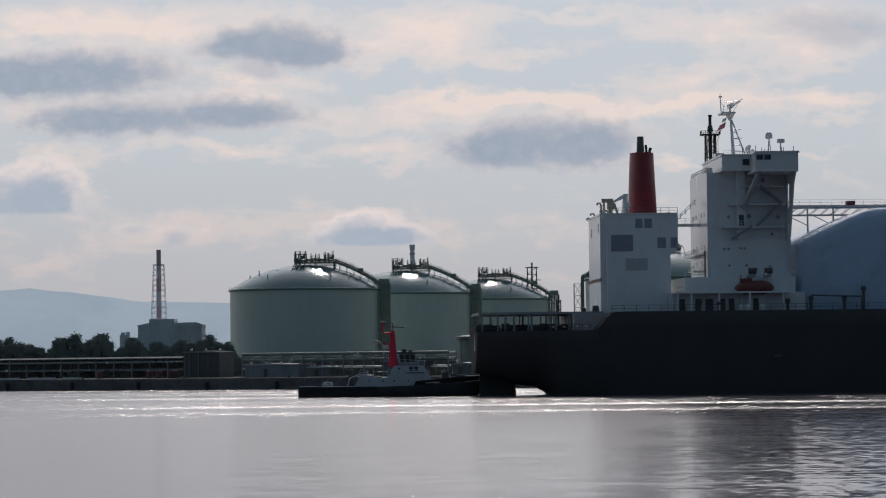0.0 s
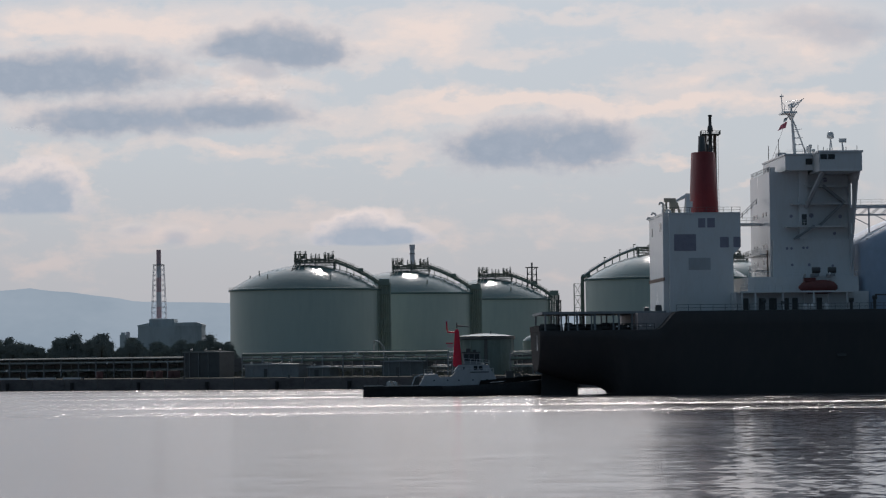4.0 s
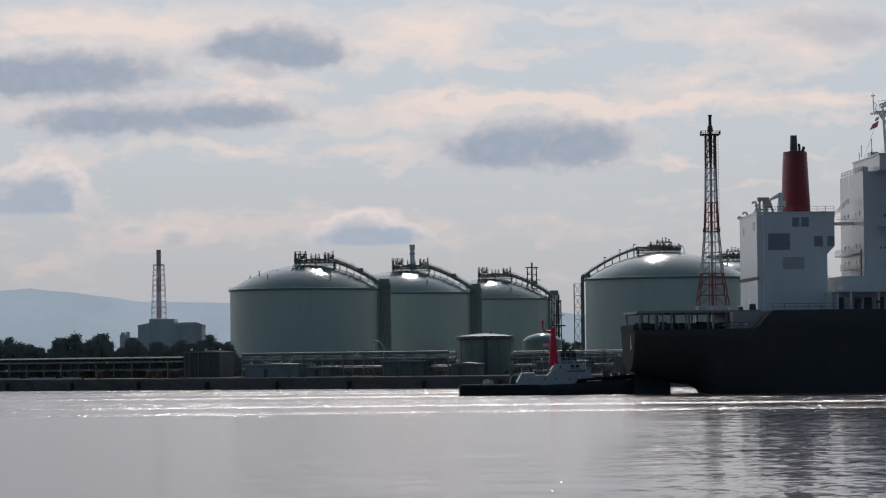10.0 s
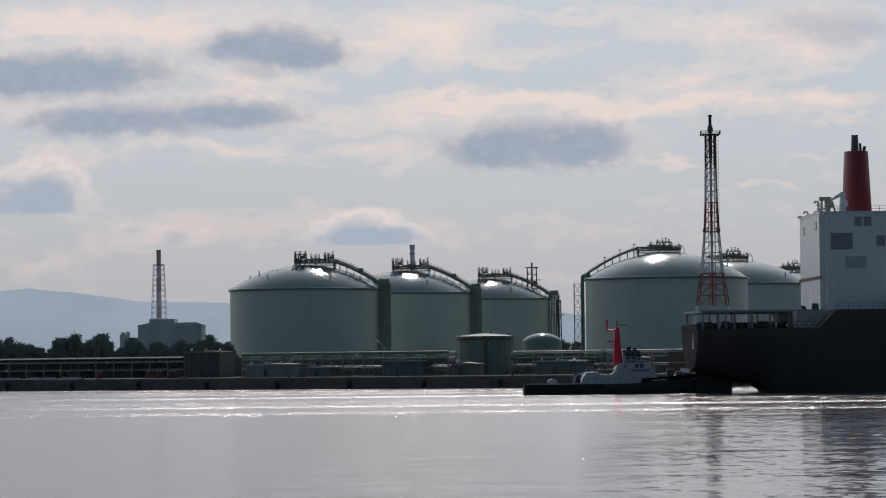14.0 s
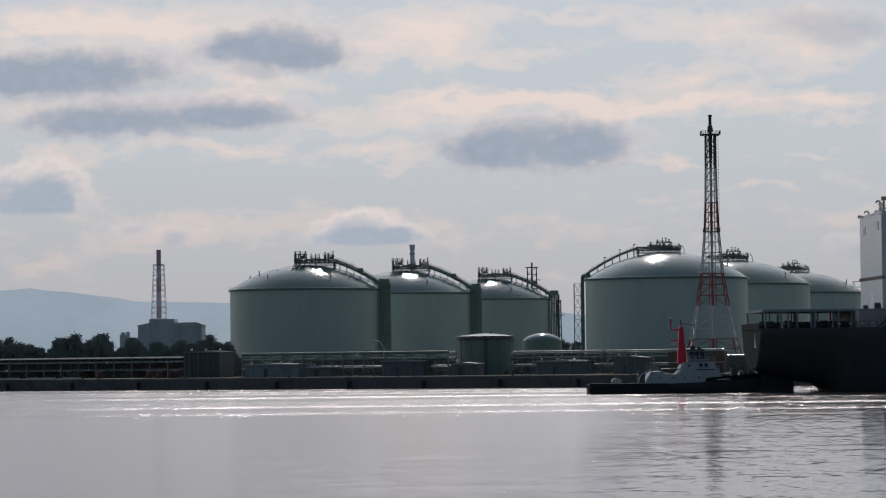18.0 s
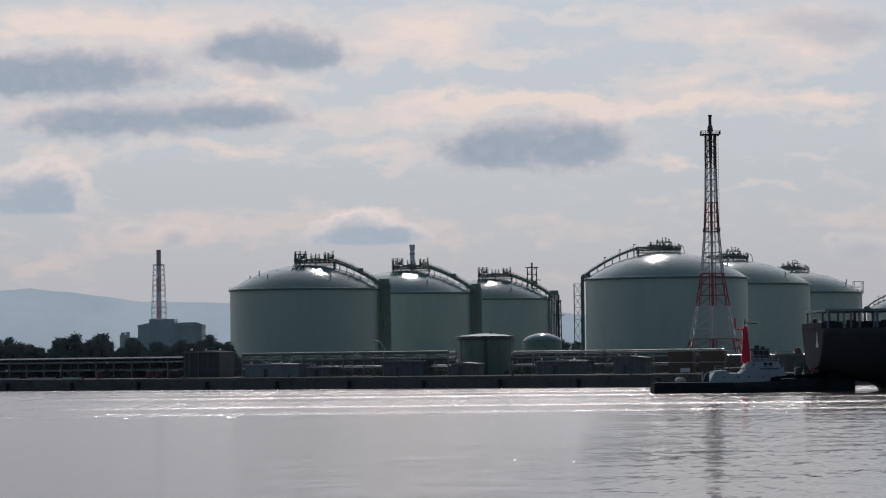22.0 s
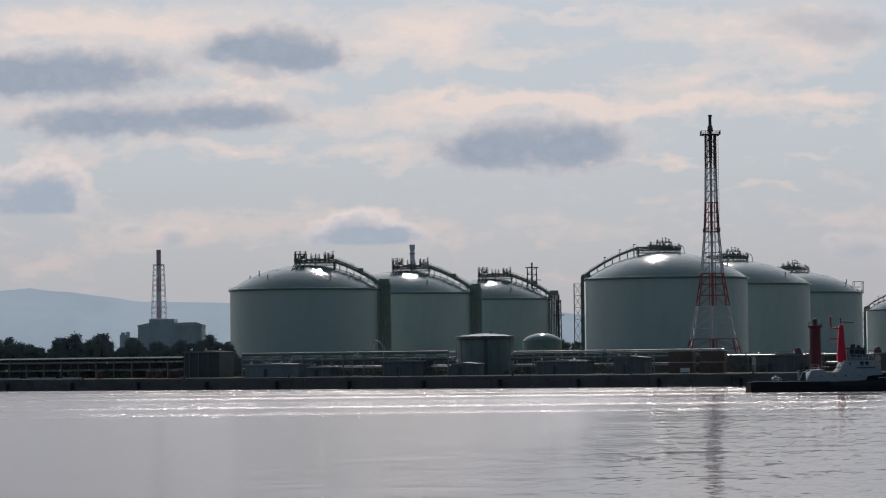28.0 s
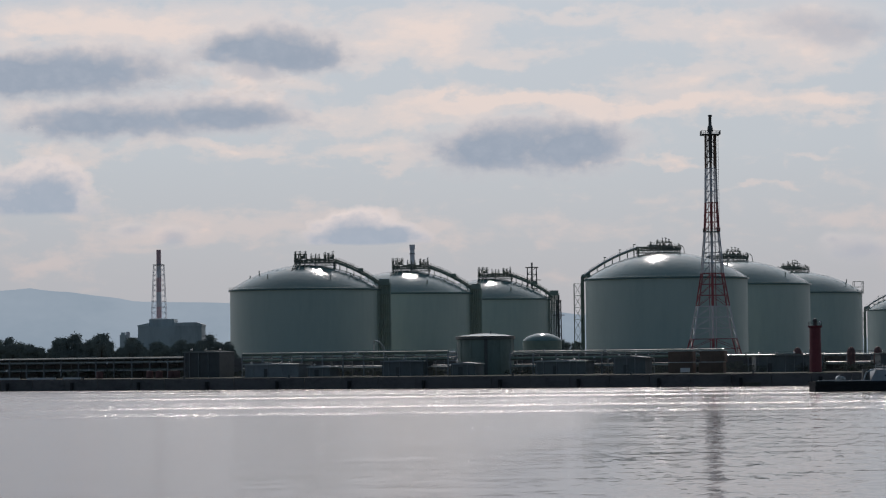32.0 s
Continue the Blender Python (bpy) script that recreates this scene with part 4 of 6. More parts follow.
def keel_z(x):
    if x < 1.0:
        return 4.4
    if x < 9.5:
        return 4.4 - 2.5 * (x - 1.0) / 8.5
    if x < 12.5:
        return 1.9 - 0.1 * (x - 9.5)
    return max(-3.0, 1.6 - (x - 12.5) * 0.62 - max(0, x - 15.0) * 2) if x < 262 else min(8.0, -3.0 + (x - 262) * 0.45)


def half_beam(x, t):
    """Half breadth at x, t of the way from the keel line to the deck."""
    full = BEAM
    if x < 34:
        full = 10.5 + (BEAM - 10.5) * math.sin(min(1.0, x / 34) * math.pi / 2)
    if x > 215:
        full = BEAM * math.sqrt(max(0.0, 1 - ((x - 215) / 68) ** 2))
    p = 0.3 if x < 12 else max(0.03, 0.3 - (x - 12) / 60)
    if x > 200:
        p = 0.03 + 0.5 * (x - 200) / 80
    return max(0.05, full * (0.02 + 0.98 * max(t, 0.0) ** p))


def ship_hull():
    xs = [1.2, 1.8, 2.8, 4.5, 7, 9.5, 11, 12.5, 13.2, 14, 15, 15.8, 16.6, 18, 20, 21.4, 22.2, 23, 23.8, 24.6, 25.2, 28, 34, 42, 55, 80, 120, 170, 205, 225, 240, 252, 262, 270, 276, 280]
    ts = [0, 0.04, 0.1, 0.18, 0.28, 0.4, 0.55, 0.7, 0.85, 1.0]
    bm = bmesh.new()
    rings = []
    for x in xs:
        k, d = keel_z(x), deck_z(x)
        right = [bm.verts.new((x, -half_beam(x, t), k + (d - k) * t)) for t in ts]
        left = [bm.verts.new((x, half_beam(x, t), k + (d - k) * t)) for t in ts]
        rings.append(left[::-1] + right)
    for a, b in zip(rings, rings[1:]):
        for i in range(len(a) - 1):
            f = bm.faces.new((a[i], a[i + 1], b[i + 1], b[i]))
            f.smooth = True
        bm.faces.new((a[-1], a[0], b[0], b[-1]))
    bm.faces.new(rings[0])
    bm.faces.new(rings[-1][::-1])
    part("hull", bm, M["hull"], ship, "black painted hull with a wide flat stern")
    bm = bmesh.new()
    add_prism(bm, [(2.0, -3), (9.0, -3), (8.9, 2.6), (2.4, 4.6)], -0.6, 0.6)
    part("rudder", bm, M["hull"], ship)
    bm = bmesh.new()
    for k in range(4):
        a = k * math.pi / 2 + 0.5
        add_rod(bm, (12.0, 0, -3.4), (12.0, 3.0 * math.cos(a), -3.4 + 3.0 * math.sin(a)), 0.5, 0.8, 6)
    add_rod(bm, (11.2, 0, -3.4), (16.5, 0, -3.4), 0.7, None, 10)
    part("propeller", bm, M["dark"], ship)


ship_hull()


def stern_deck():
    """Open mooring deck at the stern under a roof deck on posts."""
    part("roof_deck", boxes((1.6, 24.2, -11, 11, 14.7, 15.15)), M["grey"], ship, "grey roof deck on posts over the mooring deck")
    for x, w in ((2.2, 0.15), (5.1, 0.14), (6.4, 0.12), (8.0, 0.16), (10.6, 0.12), (11.2, 0.2), (14.6, 0.12), (15.6, 0.14), (18.0, 0.16)):
        for y in (-10.4, 10.4):
            part("deck_post", boxes((x - w, x + w, y - 0.3, y + 0.3, 11.6, 14.7)), M["grey"], ship)
    part("stern_house", boxes((18.5, 26.0, -15, 15, 11.6, 14.75)), M["bulwark"], ship, "stained pale low house at the break of the deck")
    part("bulwark", boxes((1.05, 1.3, -10.3, 10.3, 11.6, 12.7)), M["hull"], ship)
    bm = bmesh.new()
    v = [bm.verts.new((1.16 - d, y, z)) for d in (0, 0.05) for y, z in ((-6.2, 8.2), (-3.8, 8.2), (-4.4, 9.6), (-4.8, 11.0), (-5.2, 9.6))]
    bm.faces.new(v[:5]), bm.faces.new(v[5:][::-1])
    for i in range(5):
        bm.faces.new((v[i], v[(i + 1) % 5], v[5 + (i + 1) % 5], v[5 + i]))
    part("stern_mark", bm, M["white"], ship, "white wedge painted on the stern")
    part("handrail", rail_bm([(1.4, -10.4, 11.7), (10, -15.2, 11.7), (21, -19.0, 11.7)], 1.1, 1.5, 0.05), M["dark"], ship)
    rnd = random.Random(3)
    for i in range(13):
        x, y = 2.0 + i * 1.45, -9 + rnd.uniform(0, 6)
        r = 0.5 + 0.45 * rnd.random()
        bm = build(add_rod, (x - 0.5, y, 12.3), (x + 0.9, y, 12.3), r, None, 12)
        add_box(bm, x - 0.6, x + 1.0, y - 0.6, y + 0.6, 11.6, 12.2)
        part("mooring_winch", bm, M["dark"], ship)
    # short bright rods that stand for white glints beside the winches
    for x in (14.4, 16.4, 18.6, 20.4):
        part("deck_lamp", build(add_rod, (x, -16.5, 12.3), (x + 0.35, -16.5, 12.3), 0.16, None, 8), M["lampmetal"], ship)
    part("hull_eye", build(add_rod, (25.3, -19.9, 12.9), (25.3, -20.5, 12.9), 0.9, None, 14), M["grey"], ship)


stern_deck()
# a worn pale mark on the side plating
part("hull_mark", boxes((53.3, 54.9, -BEAM - 0.03, -BEAM + 0.1, 6.55, 7.05)), M["dark"], ship)


def engine_casing():
    bm = bmesh.new()
    x0, x1, y, z0, z1 = 23.9, 38.0, 11.0, 14.8, 32.6
    add_prism(bm, [(x0, z0), (x0, z1), (x1, z1), (x1, 26.6), (x1 - 1.4, 25.2), (x1 - 1.4, z0)], -y, y)
    bmesh.ops.bevel(bm, geom=[e for e in bm.edges if abs(e.verts[0].co.z - e.verts[1].co.z) > 12 and e.verts[0].co.x < x0 + 1], offset=1.0, segments=4, affect="EDGES")
    c = part("engine_casing", bm, M["white"], ship, "white engine casing block below the funnel")
    part("parapet", boxes((x0, x1, -y - 0.1, -y + 0.1, z1, z1 + 0.35), (x0 - 0.1, x0 + 0.1, -y, y, z1, z1 + 0.35)), M["white"], c)
    for wx, wz, w, h in ((30.9, 31.05, 1.3, 1.7), (32.6, 31.05, 1.4, 1.7), (35.0, 27.5, 1.6, 1.9), (37.3, 27.5, 1.3, 1.9)):
        part("window", boxes((wx - w / 2, wx + w / 2, -y - 0.05, -y + 0.2, wz - h / 2, wz + h / 2)), M["shade"], c)
    part("louvre_panel", boxes((25.8, 29.8, -y - 0.08, -y + 0.1, 26.0, 29.0)), M["shade"], c)
    part("louvre_panel", boxes((28.4, 32.4, -y - 0.06, -y + 0.1, 22.5, 24.7)), M["worn"], c)
    for wy, wz in ((-6.5, 30.5), (5.7, 30.0)):
        part("window", boxes((x0 - 0.06, x0 + 0.1, wy - 0.9, wy + 0.9, wz - 0.8, wz + 0.8)), M["glass"], c)
    part("cable_strip", boxes((x0 - 0.1, x0 + 0.1, -y, y, 20.6, 21.2)), M["rust"], c)
    part("handrail", rail_bm([(x0 + 0.2, -y + 0.2, z1 + 0.3), (x1, -y + 0.2, z1 + 0.3)], 1.0, 1.6, 0.04), M["dark"], c)
    f = bmesh.new()
    add_lathe(f, [(2.75, z1 - 0.1), (2.2, 44.6), (0, 44.9)], 24)
    bmesh.ops.scale(f, vec=(1.0, 1.25, 1.0), verts=f.verts)
    bmesh.ops.translate(f, vec=(32.9, 0, 0), verts=f.verts)
    fun = part("funnel", f, M["funnel"], ship, "tall dark red tapered funnel")
    f = bmesh.new()
    add_lathe(f, [(0.75, 44.5), (0.62, 47.7), (0.5, 47.7), (0.5, 46.5)], 14, (32.7, 0, 0))
    part("exhaust_pipe", f, M["dark"], fun)
    f = bmesh.new()
    add_rod(f, (34.3, 0, 44.5), (34.6, 0, 45.6), 0.3, None, 8)
    add_rod(f, (33.9, 0.6, 44.5), (33.8, 0.6, 46.2), 0.25, None, 8)
    part("exhaust_pipe", f, M["dark"], fun)
    # gooseneck vents and a stores crane on the casing roof
    for x, y0, h, r in ((24.6, -6, 2.4, 0.22), (25.3, -5, 2.0, 0.2), (25.6, -8, 0.9, 0.22), (24.4, 4, 1.0, 0.2), (26.2, 3, 1.0, 0.18), (24.2, 9.0, 0.4, 0.18), (37.4, -6, 0.5, 0.18)):
        bm = bmesh.new()
        add_path(bm, [(x, y0, z1), (x, y0, z1 + h * 0.8), (x - 0.15, y0, z1 + h), (x - 0.6, y0, z1 + h + 0.05), (x - 0.8, y0, z1 + h - 0.3)], r, 8)
        add_rod(bm, (x, y0, z1 + h * 0.3), (x, y0, z1 + h * 0.5), r * 1.5, None, 10)
        part("gooseneck_vent", bm, M["white"], ship)
    bm = bmesh.new()
    add_rod(bm, (29.0, -6, z1), (29.0, -6, z1 + 1.8), 0.75, 0.6, 12)
    add_rod(bm, (29.0, -6, z1 + 1.8), (29.1, -6, z1 + 4.1), 0.55, 0.45, 12)
    add_box(bm, 28.6, 29.9, -6.7, -5.3, z1 + 1.5, z1 + 2.6)
    add_rod(bm, (29.0, -6, z1 + 3.7), (26.0, -6.4, z1 + 2.3), 0.34, 0.2, 8)
    add_rod(bm, (29.0, -6, z1 + 4.1), (27.6, -6.2, z1 + 3.3), 0.08, None, 6)
    part("stores_crane", bm, M["white"], ship, "white stores crane with its jib lowered")
    part("jib_rest", build(add_rod, (26.1, -6.4, z1), (26.1, -6.4, z1 + 2.2), 0.12, None, 6), M["white"], ship)
    bm = build(add_rod, (25.0, -7, z1), (25.0, -7, z1 + 2.9), 0.2, None, 8)
    add_box(bm, 24.6, 26.7, -7.35, -6.65, z1 + 2.5, z1 + 3.2)
    add_box(bm, 25.6, 26.9, -7.5, -6.5, z1 + 1.2, z1 + 2.5)
    add_rod(bm, (26.9, -7, z1 + 2.4), (27.6, -7, z1), 0.22, None, 8)
    add_rod(bm, (26.2, -7, z1), (26.2, -7, z1 + 1.3), 0.4, None, 10)
    part("provision_davit", bm, M["cream"], ship, "cream painted provision davit")
    # small machinery on the deck abaft the casing
    for x, w, h in ((20.7, 0.9, 0.7), (22.9, 1.2, 1.1)):
        bm = boxes((x - w / 2, x + w / 2, -10.4, -9.6, 15.1, 15.15 + h * 0.6))
        add_rod(bm, (x - w * 0.45, -10, 15.1 + h * 0.75), (x + w * 0.45, -10, 15.1 + h * 0.75), h * 0.3, None, 10)
        part("deck_machine", bm, M["dark"], ship)


engine_casing()


def bridge_tower():
    x0, x1, y, z0, z1 = 43.4, 58.0, 11.0, 14.8, 40.2
    bm = bmesh.new()
    add_prism(bm, [(x0, z0), (x0, z1), (x1, z1), (x1, z0)], -y, y)
    house = part("accommodation", bm, M["white"], ship, "tall white accommodation tower with outside stairs")
    part("plinth_wall", boxes((x0 + 0.3, x1 + 0.5, -y - 0.9, -y + 0.1, 18.0, 27.9)), M["white"], house)
    wheel = part("wheelhouse", boxes((x0 + 2.2, x1, -15.5, 9.0, 40.2, 42.9)), M["white"], ship)
    wing = part("bridge_wing", boxes((x0 + 7.2, x1 + 0.3, -BEAM, -15.5, 40.0, 42.9)), M["white"], ship)
    part("bridge_wing", boxes((x0 + 7.2, x1 + 0.3, 9.0, BEAM, 40.0, 42.9)), M["white"], ship)
    part("roof_edge", boxes((x0 + 2.0, x1 + 0.4, -15.7, 9.2, 42.9, 43.2), (x0 + 7.0, x1 + 0.5, -BEAM - 0.2, -15.7, 42.9, 43.25)), M["white"], ship)
    part("wing_soffit", boxes((x0 + 7.2, x1 + 0.3, -BEAM, -11.0, 39.6, 40.0)), M["white"], wing)
    for wx in (49.9, 51.2, 53.0, 54.3, 55.8):
        part("window", boxes((wx - 0.6, wx + 0.6, -15.58, -15.4, 41.2, 42.3)), M["glass"], wheel)
    for wx in (51.4, 52.8):
        part("window", boxes((wx - 0.6, wx + 0.6, -BEAM - 0.08, -BEAM + 0.1, 41.7, 42.6)), M["glass"], wing)
    # web plates that carry the wing, with openings
    for s in (-1, 1):
        quads = [((11, 22), (11, 26.5), (14.2, 27.5), (12.2, 22)), ((11, 26.5), (11, 28.6), (15.3, 28.6), (14.2, 27.5)), ((11, 28.6), (11, 30.6), (13.2, 30.6), (13.2, 28.6)),
                 ((14.4, 28.6), (14.4, 30.6), (16.2, 30.6), (15.3, 28.6)), ((11, 30.6), (11, 33.4), (17.6, 33.4), (16.2, 30.6)), ((11, 33.4), (11, 37.8), (13.0, 37.8), (13.0, 33.4)),
                 ((15.0, 33.4), (15.0, 37.8), (19.7, 37.8), (17.6, 33.4)), ((11, 37.8), (11, 39.6), (22, 39.6), (19.7, 37.8))]
        for q in quads:
            bm = bmesh.new()
            a = [bm.verts.new((x1 - 0.25, s * yy, zz)) for yy, zz in q]
            b = [bm.verts.new((x1 - 0.01, s * yy, zz)) for yy, zz in q]
            bm.faces.new(a), bm.faces.new(b[::-1])
            for i in range(4):
                bm.faces.new((a[i], b[i], b[(i + 1) % 4], a[(i + 1) % 4]))
            part("wing_bracket", bm, M["white"], ship)
    # strut painted duller than the tower to stand for the wing's shadow
    part("wing_strut", build(add_rod, (51.6, -20.5, 39.7), (49.6, -11.2, 33.0), 0.45, None, 6), M["worn"], ship)
    # side galleries, stairs and a trunk
    for a, b, z in ((47.2, 57.5, 34.4), (46.0, 57.0, 30.3), (49.5, 57.4, 37.6)):
        g = part("side_gallery", boxes((a, b, -y - 2.2, -y, z - 0.3, z)), M["white"], house)
        part("handrail", rail_bm([(a, -y - 2.15, z), (b, -y - 2.15, z)], 1.0, 1.1, 0.05), M["white"], g)
    for xa, za, xb, zb in ((52.2, 30.3, 56.6, 34.4), (56.8, 34.4, 52.8, 37.6), (47.6, 27.9, 51.2, 30.3)):
        bm = bmesh.new()
        for yy in (-13.1, -12.1):
            add_rod(bm, (xa, yy, za), (xb, yy, zb), 0.28, None, 4)
        for i in range(11):
            p = i / 11
            add_box(bm, xa + (xb - xa) * p - 0.14, xa + (xb - xa) * p + 0.14, -13.1, -12.1, za + (zb - za) * p, za + (zb - za) * p + 0.06)
        part("stair_flight", bm, M["grey"], house)
    part("service_trunk", boxes((48.6, 50.2, -y - 1.4, -y, 27.9, 40.2)), M["white"], house)
    part("door_recess", boxes((49.0, 49.9, -y - 1.46, -y - 1.3, 30.4, 32.4)), M["dark"], house)
    for wx, wz, r in ((51.0, 32.2, 0.42), (56.3, 32.0, 0.36), (55.2, 28.9, 0.3), (53.6, 38.7, 0.45), (47.3, 32.1, 0.3)):
        part("porthole", build(add_rod, (wx, -y - 0.1, wz), (wx, -y + 0.1, wz), r, None, 10), M["shade"], house)
    for wx, wz, r in ((46.3, 26.2, 0.24), (47.1, 26.2, 0.24), (49.3, 26.3, 0.24), (50.0, 26.3, 0.24), (47.2, 23.2, 0.24), (50.3, 23.2, 0.28), (52.2, 22.5, 0.22), (54.6, 23.0, 0.24)):
        part("porthole", build(add_rod, (wx, -y - 1.0, wz), (wx, -y - 0.8, wz), r, None, 10), M["shade"], house)
    for z in (20.9, 23.9, 26.8, 32.7):
        for wy in (-7, -3.5, 3.5, 7):
            part("window", boxes((x0 - 0.06, x0 + 0.1, wy - 0.45, wy + 0.45, z - 0.4, z + 0.4)), M["glass"], house)
    for z, w in ((22.6, 4.0), (25.4, 9.0)):
        g = part("aft_gallery", boxes((x0 - 1.6, x0, -w, w, z - 0.2, z)), M["white"], house)
        part("handrail", rail_bm([(x0 - 1.5, -w, z), (x0 - 1.5, w, z)], 1.0, 1.5, 0.05), M["white"], g)
    part("aft_ladder", boxes((x0 - 0.5, x0 - 0.3, -10.4, -9.7, 18, 26)), M["rust"], house)
    part("aft_rail", rail_bm([(x0 + 0.2, -y + 0.3, z1), (x0 + 0.2, y - 0.3, z1)], 1.0, 1.5, 0.05), M["grey"], house)
    part("catwalk", boxes((38.0, 43.4, -1.2, 1.2, 30.9, 31.4)), M["white"], ship)
    part("catwalk_stair", rail_bm([(39.0, -1.2, 31.4), (42.6, -1.2, 34.8)], 1.0, 1.3, 0.08), M["white"], ship)
    part("handrail", rail_bm([(38.0, -1.2, 31.4), (43.4, -1.2, 31.4)], 1.0, 1.3, 0.04), M["white"], ship)
    part("deckhouse", boxes((36.0, 60.0, -17.5, 17.5, 14.8, 18.2)), M["white"], ship, "long low white deckhouse below the tower")
    part("upper_deckhouse", boxes((38.5, 58.6, -15.5, 15.5, 18.2, 21.0)), M["white"], ship)
    part("promenade_deck", boxes((36.2, 57.0, -20.6, -17.4, 18.0, 18.3)), M["white"], ship)
    for x in (36.6, 39.0, 44.0, 49.5, 55.5):
        part("deck_pillar", boxes((x - 0.15, x + 0.15, -20.5, -20.2, 14.85, 18.0)), M["white"], ship)
    for x, w in ((37.6, 0.6), (40.6, 0.5), (42.6, 0.7), (45.0, 0.5), (46.6, 0.5), (51.0, 0.5)):
        part("door", boxes((x - w, x + w, -17.58, -17.4, 15.0, 17.1)), M["dark"], ship)
    part("handrail", rail_bm([(36.4, -20.5, 18.3), (46.4, -20.5, 18.3)], 1.0, 1.3, 0.05), M["white"], ship)
    part("handrail", rail_bm([(38.6, -15.3, 21.0), (58.4, -15.3, 21.0)], 1.0, 1.3, 0.05), M["white"], ship)
    for x in (47.8, 48.9, 51.6):
        bm = bmesh.new()
        add_lathe(bm, [(0.45, 14.85), (0.5, 15.6), (0.3, 16.0), (0, 16.05)], 10, (x, -20.9, 0))
        part("deck_drum", bm, M["white"], ship)
    for x in (50.3, 53.2):
        part("raft_canister", build(add_rod, (x - 0.7, -18.6, 22.0), (x + 0.7, -18.6, 22.0), 0.55, None, 10), M["dark"], ship)
        part("raft_cradle", boxes((x - 0.5, x + 0.5, -19.0, -15.5, 20.9, 21.4)), M["grey"], ship)


bridge_tower()


def masts():
    top = 43.2
    bm = bmesh.new()
    add_rod(bm, (47.9, 0, top), (47.7, 0, 53.0), 0.36, 0.24, 10)
    add_rod(bm, (50.4, 0, top), (47.9, 0, 50.8), 0.16, None, 6)
    for i in range(6):
        p = i / 6
        add_rod(bm, (47.85, 0, top + 7.2 * p + 0.4), (50.2 - 2.3 * p, 0, top + 7.2 * p + 0.4), 0.08, None, 4)
    add_box(bm, 45.3, 48.6, -2.5, 2.5, 51.6, 51.95)
    add_rod(bm, (45.6, 0, 51.9), (45.4, 0, 55.4), 0.13, None, 6)
    add_rod(bm, (45.0, 0, 55.5), (45.9, 0, 55.5), 0.16, None, 6)
    add_rod(bm, (47.7, -2, 53.0), (49.8, -2.6, 54.3), 0.22, 0.1, 6)
    add_rod(bm, (47.2, 1, 53.6), (48.8, 1, 54.2), 0.2, None, 6)
    add_box(bm, 47.3, 48.3, -1.6, 1.6, 53.0, 53.5)
    add_lathe(bm, [(0.35, 50.3), (1.1, 51.6)], 10, (47.7, 0, 0))
    for a, b, r in (((46.6, 0, 54.3), (49.4, 0, 54.6), 0.07), ((47.7, 0, 53.4), (50.6, -1, 54.9), 0.09), ((46.2, 1, 52.0), (46.4, 1, 53.6), 0.09), ((48.4, 1.5, 51.9), (49.9, 1.5, 53.9), 0.07),
                    ((45.5, 0, 54.2), (46.6, 0, 53.2), 0.06), ((45.6, 0, 52.6), (47.5, 0, 52.6), 0.05), ((47.8, 0, 48.8), (49.3, 0, 48.9), 0.08), ((47.8, 0, 47.3), (49.5, 0, 47.3), 0.08),
                    ((47.9, 0, 46.0), (49.2, 0, 46.1), 0.08), ((45.4, 0, 55.5), (45.4, 0, 56.1), 0.07)):
        add_rod(bm, a, b, r, None, 5)
    for v in bm.verts:
        if v.co.z > 50:
            v.co.x, v.co.z = 47.3 + (v.co.x - 47.7) * 0.78, 51.9 + (v.co.z - 51.8) * 0.85
    bmesh.ops.translate(bm, vec=(2.25, 0, 0), verts=bm.verts)
    part("radar_mast", bm, M["white"], ship, "white radar mast with scanners and yards")
    for x, y, h, r in ((56.1, -4, 3.7, 0.68), (53.2, 3, 1.7, 0.45)):
        bm = bmesh.new()
        for a in range(3):
            add_rod(bm, (x + 0.5 * math.cos(a * 2.1), y + 0.5 * math.sin(a * 2.1), top), (x, y, top + h), 0.1, None, 5)
        add_lathe(bm, [(0.15, h - 0.2), (r, h), (r, h + 0.6), (r * 0.7, h + 1.05), (0, h + 1.2)], 14, (x, y, top))
        part("radome", bm, M["white"], ship)
    bm = bmesh.new()
    add_rod(bm, (57.9, -6, top), (57.9, -6, top + 2.7), 0.14, None, 6)
    add_rod(bm, (58.3, -6, top), (58.0, -6, top + 2.0), 0.1, None, 6)
    add_box(bm, 57.3, 58.6, -6.4, -5.6, top + 2.7, top + 3.4)
    part("searchlight", bm, M["white"], ship)
    for x, y, h in ((44.2, -6, 2.2), (46.0, 5, 1.6), (50.5, -8, 1.6), (52.8, -9, 2.0), (55.6, 3, 1.6), (58.2, -18, 1.2), (46.6, -4, 1.5), (47.2, 2, 1.1), (54.3, -10, 1.3), (54.9, -3, 2.1), (57.4, -12, 1.5), (59.0, -12, 0.9), (45.7, -8, 3.2)):
        part("whip_aerial", build(add_rod, (x, y, top), (x, y, top + h), 0.06, None, 5), M["dark"], ship)
    part("handrail", rail_bm([(46.0, -15.2, top), (50.2, -15.2, top)], 0.7, 1.4, 0.025), M["white"], ship)
    part("roof_locker", boxes((45.9, 47.4, -6, -3, top, top + 0.9)), M["white"], ship)
    part("roof_locker", boxes((43.8, 44.8, -9, -6, 40.2, 41.2)), M["white"], ship)
    for x, y, h in ((53.2, 1, 2.6), (53.9, 1.6, 1.8)):
        bm = build(add_rod, (x, y, top), (x, y, top + h), 0.22, None, 8)
        add_rod(bm, (x - 0.3, y, top + h), (x + 0.3, y, top + h), 0.3, None, 8)
        part("roof_vent", bm, M["white"], ship)
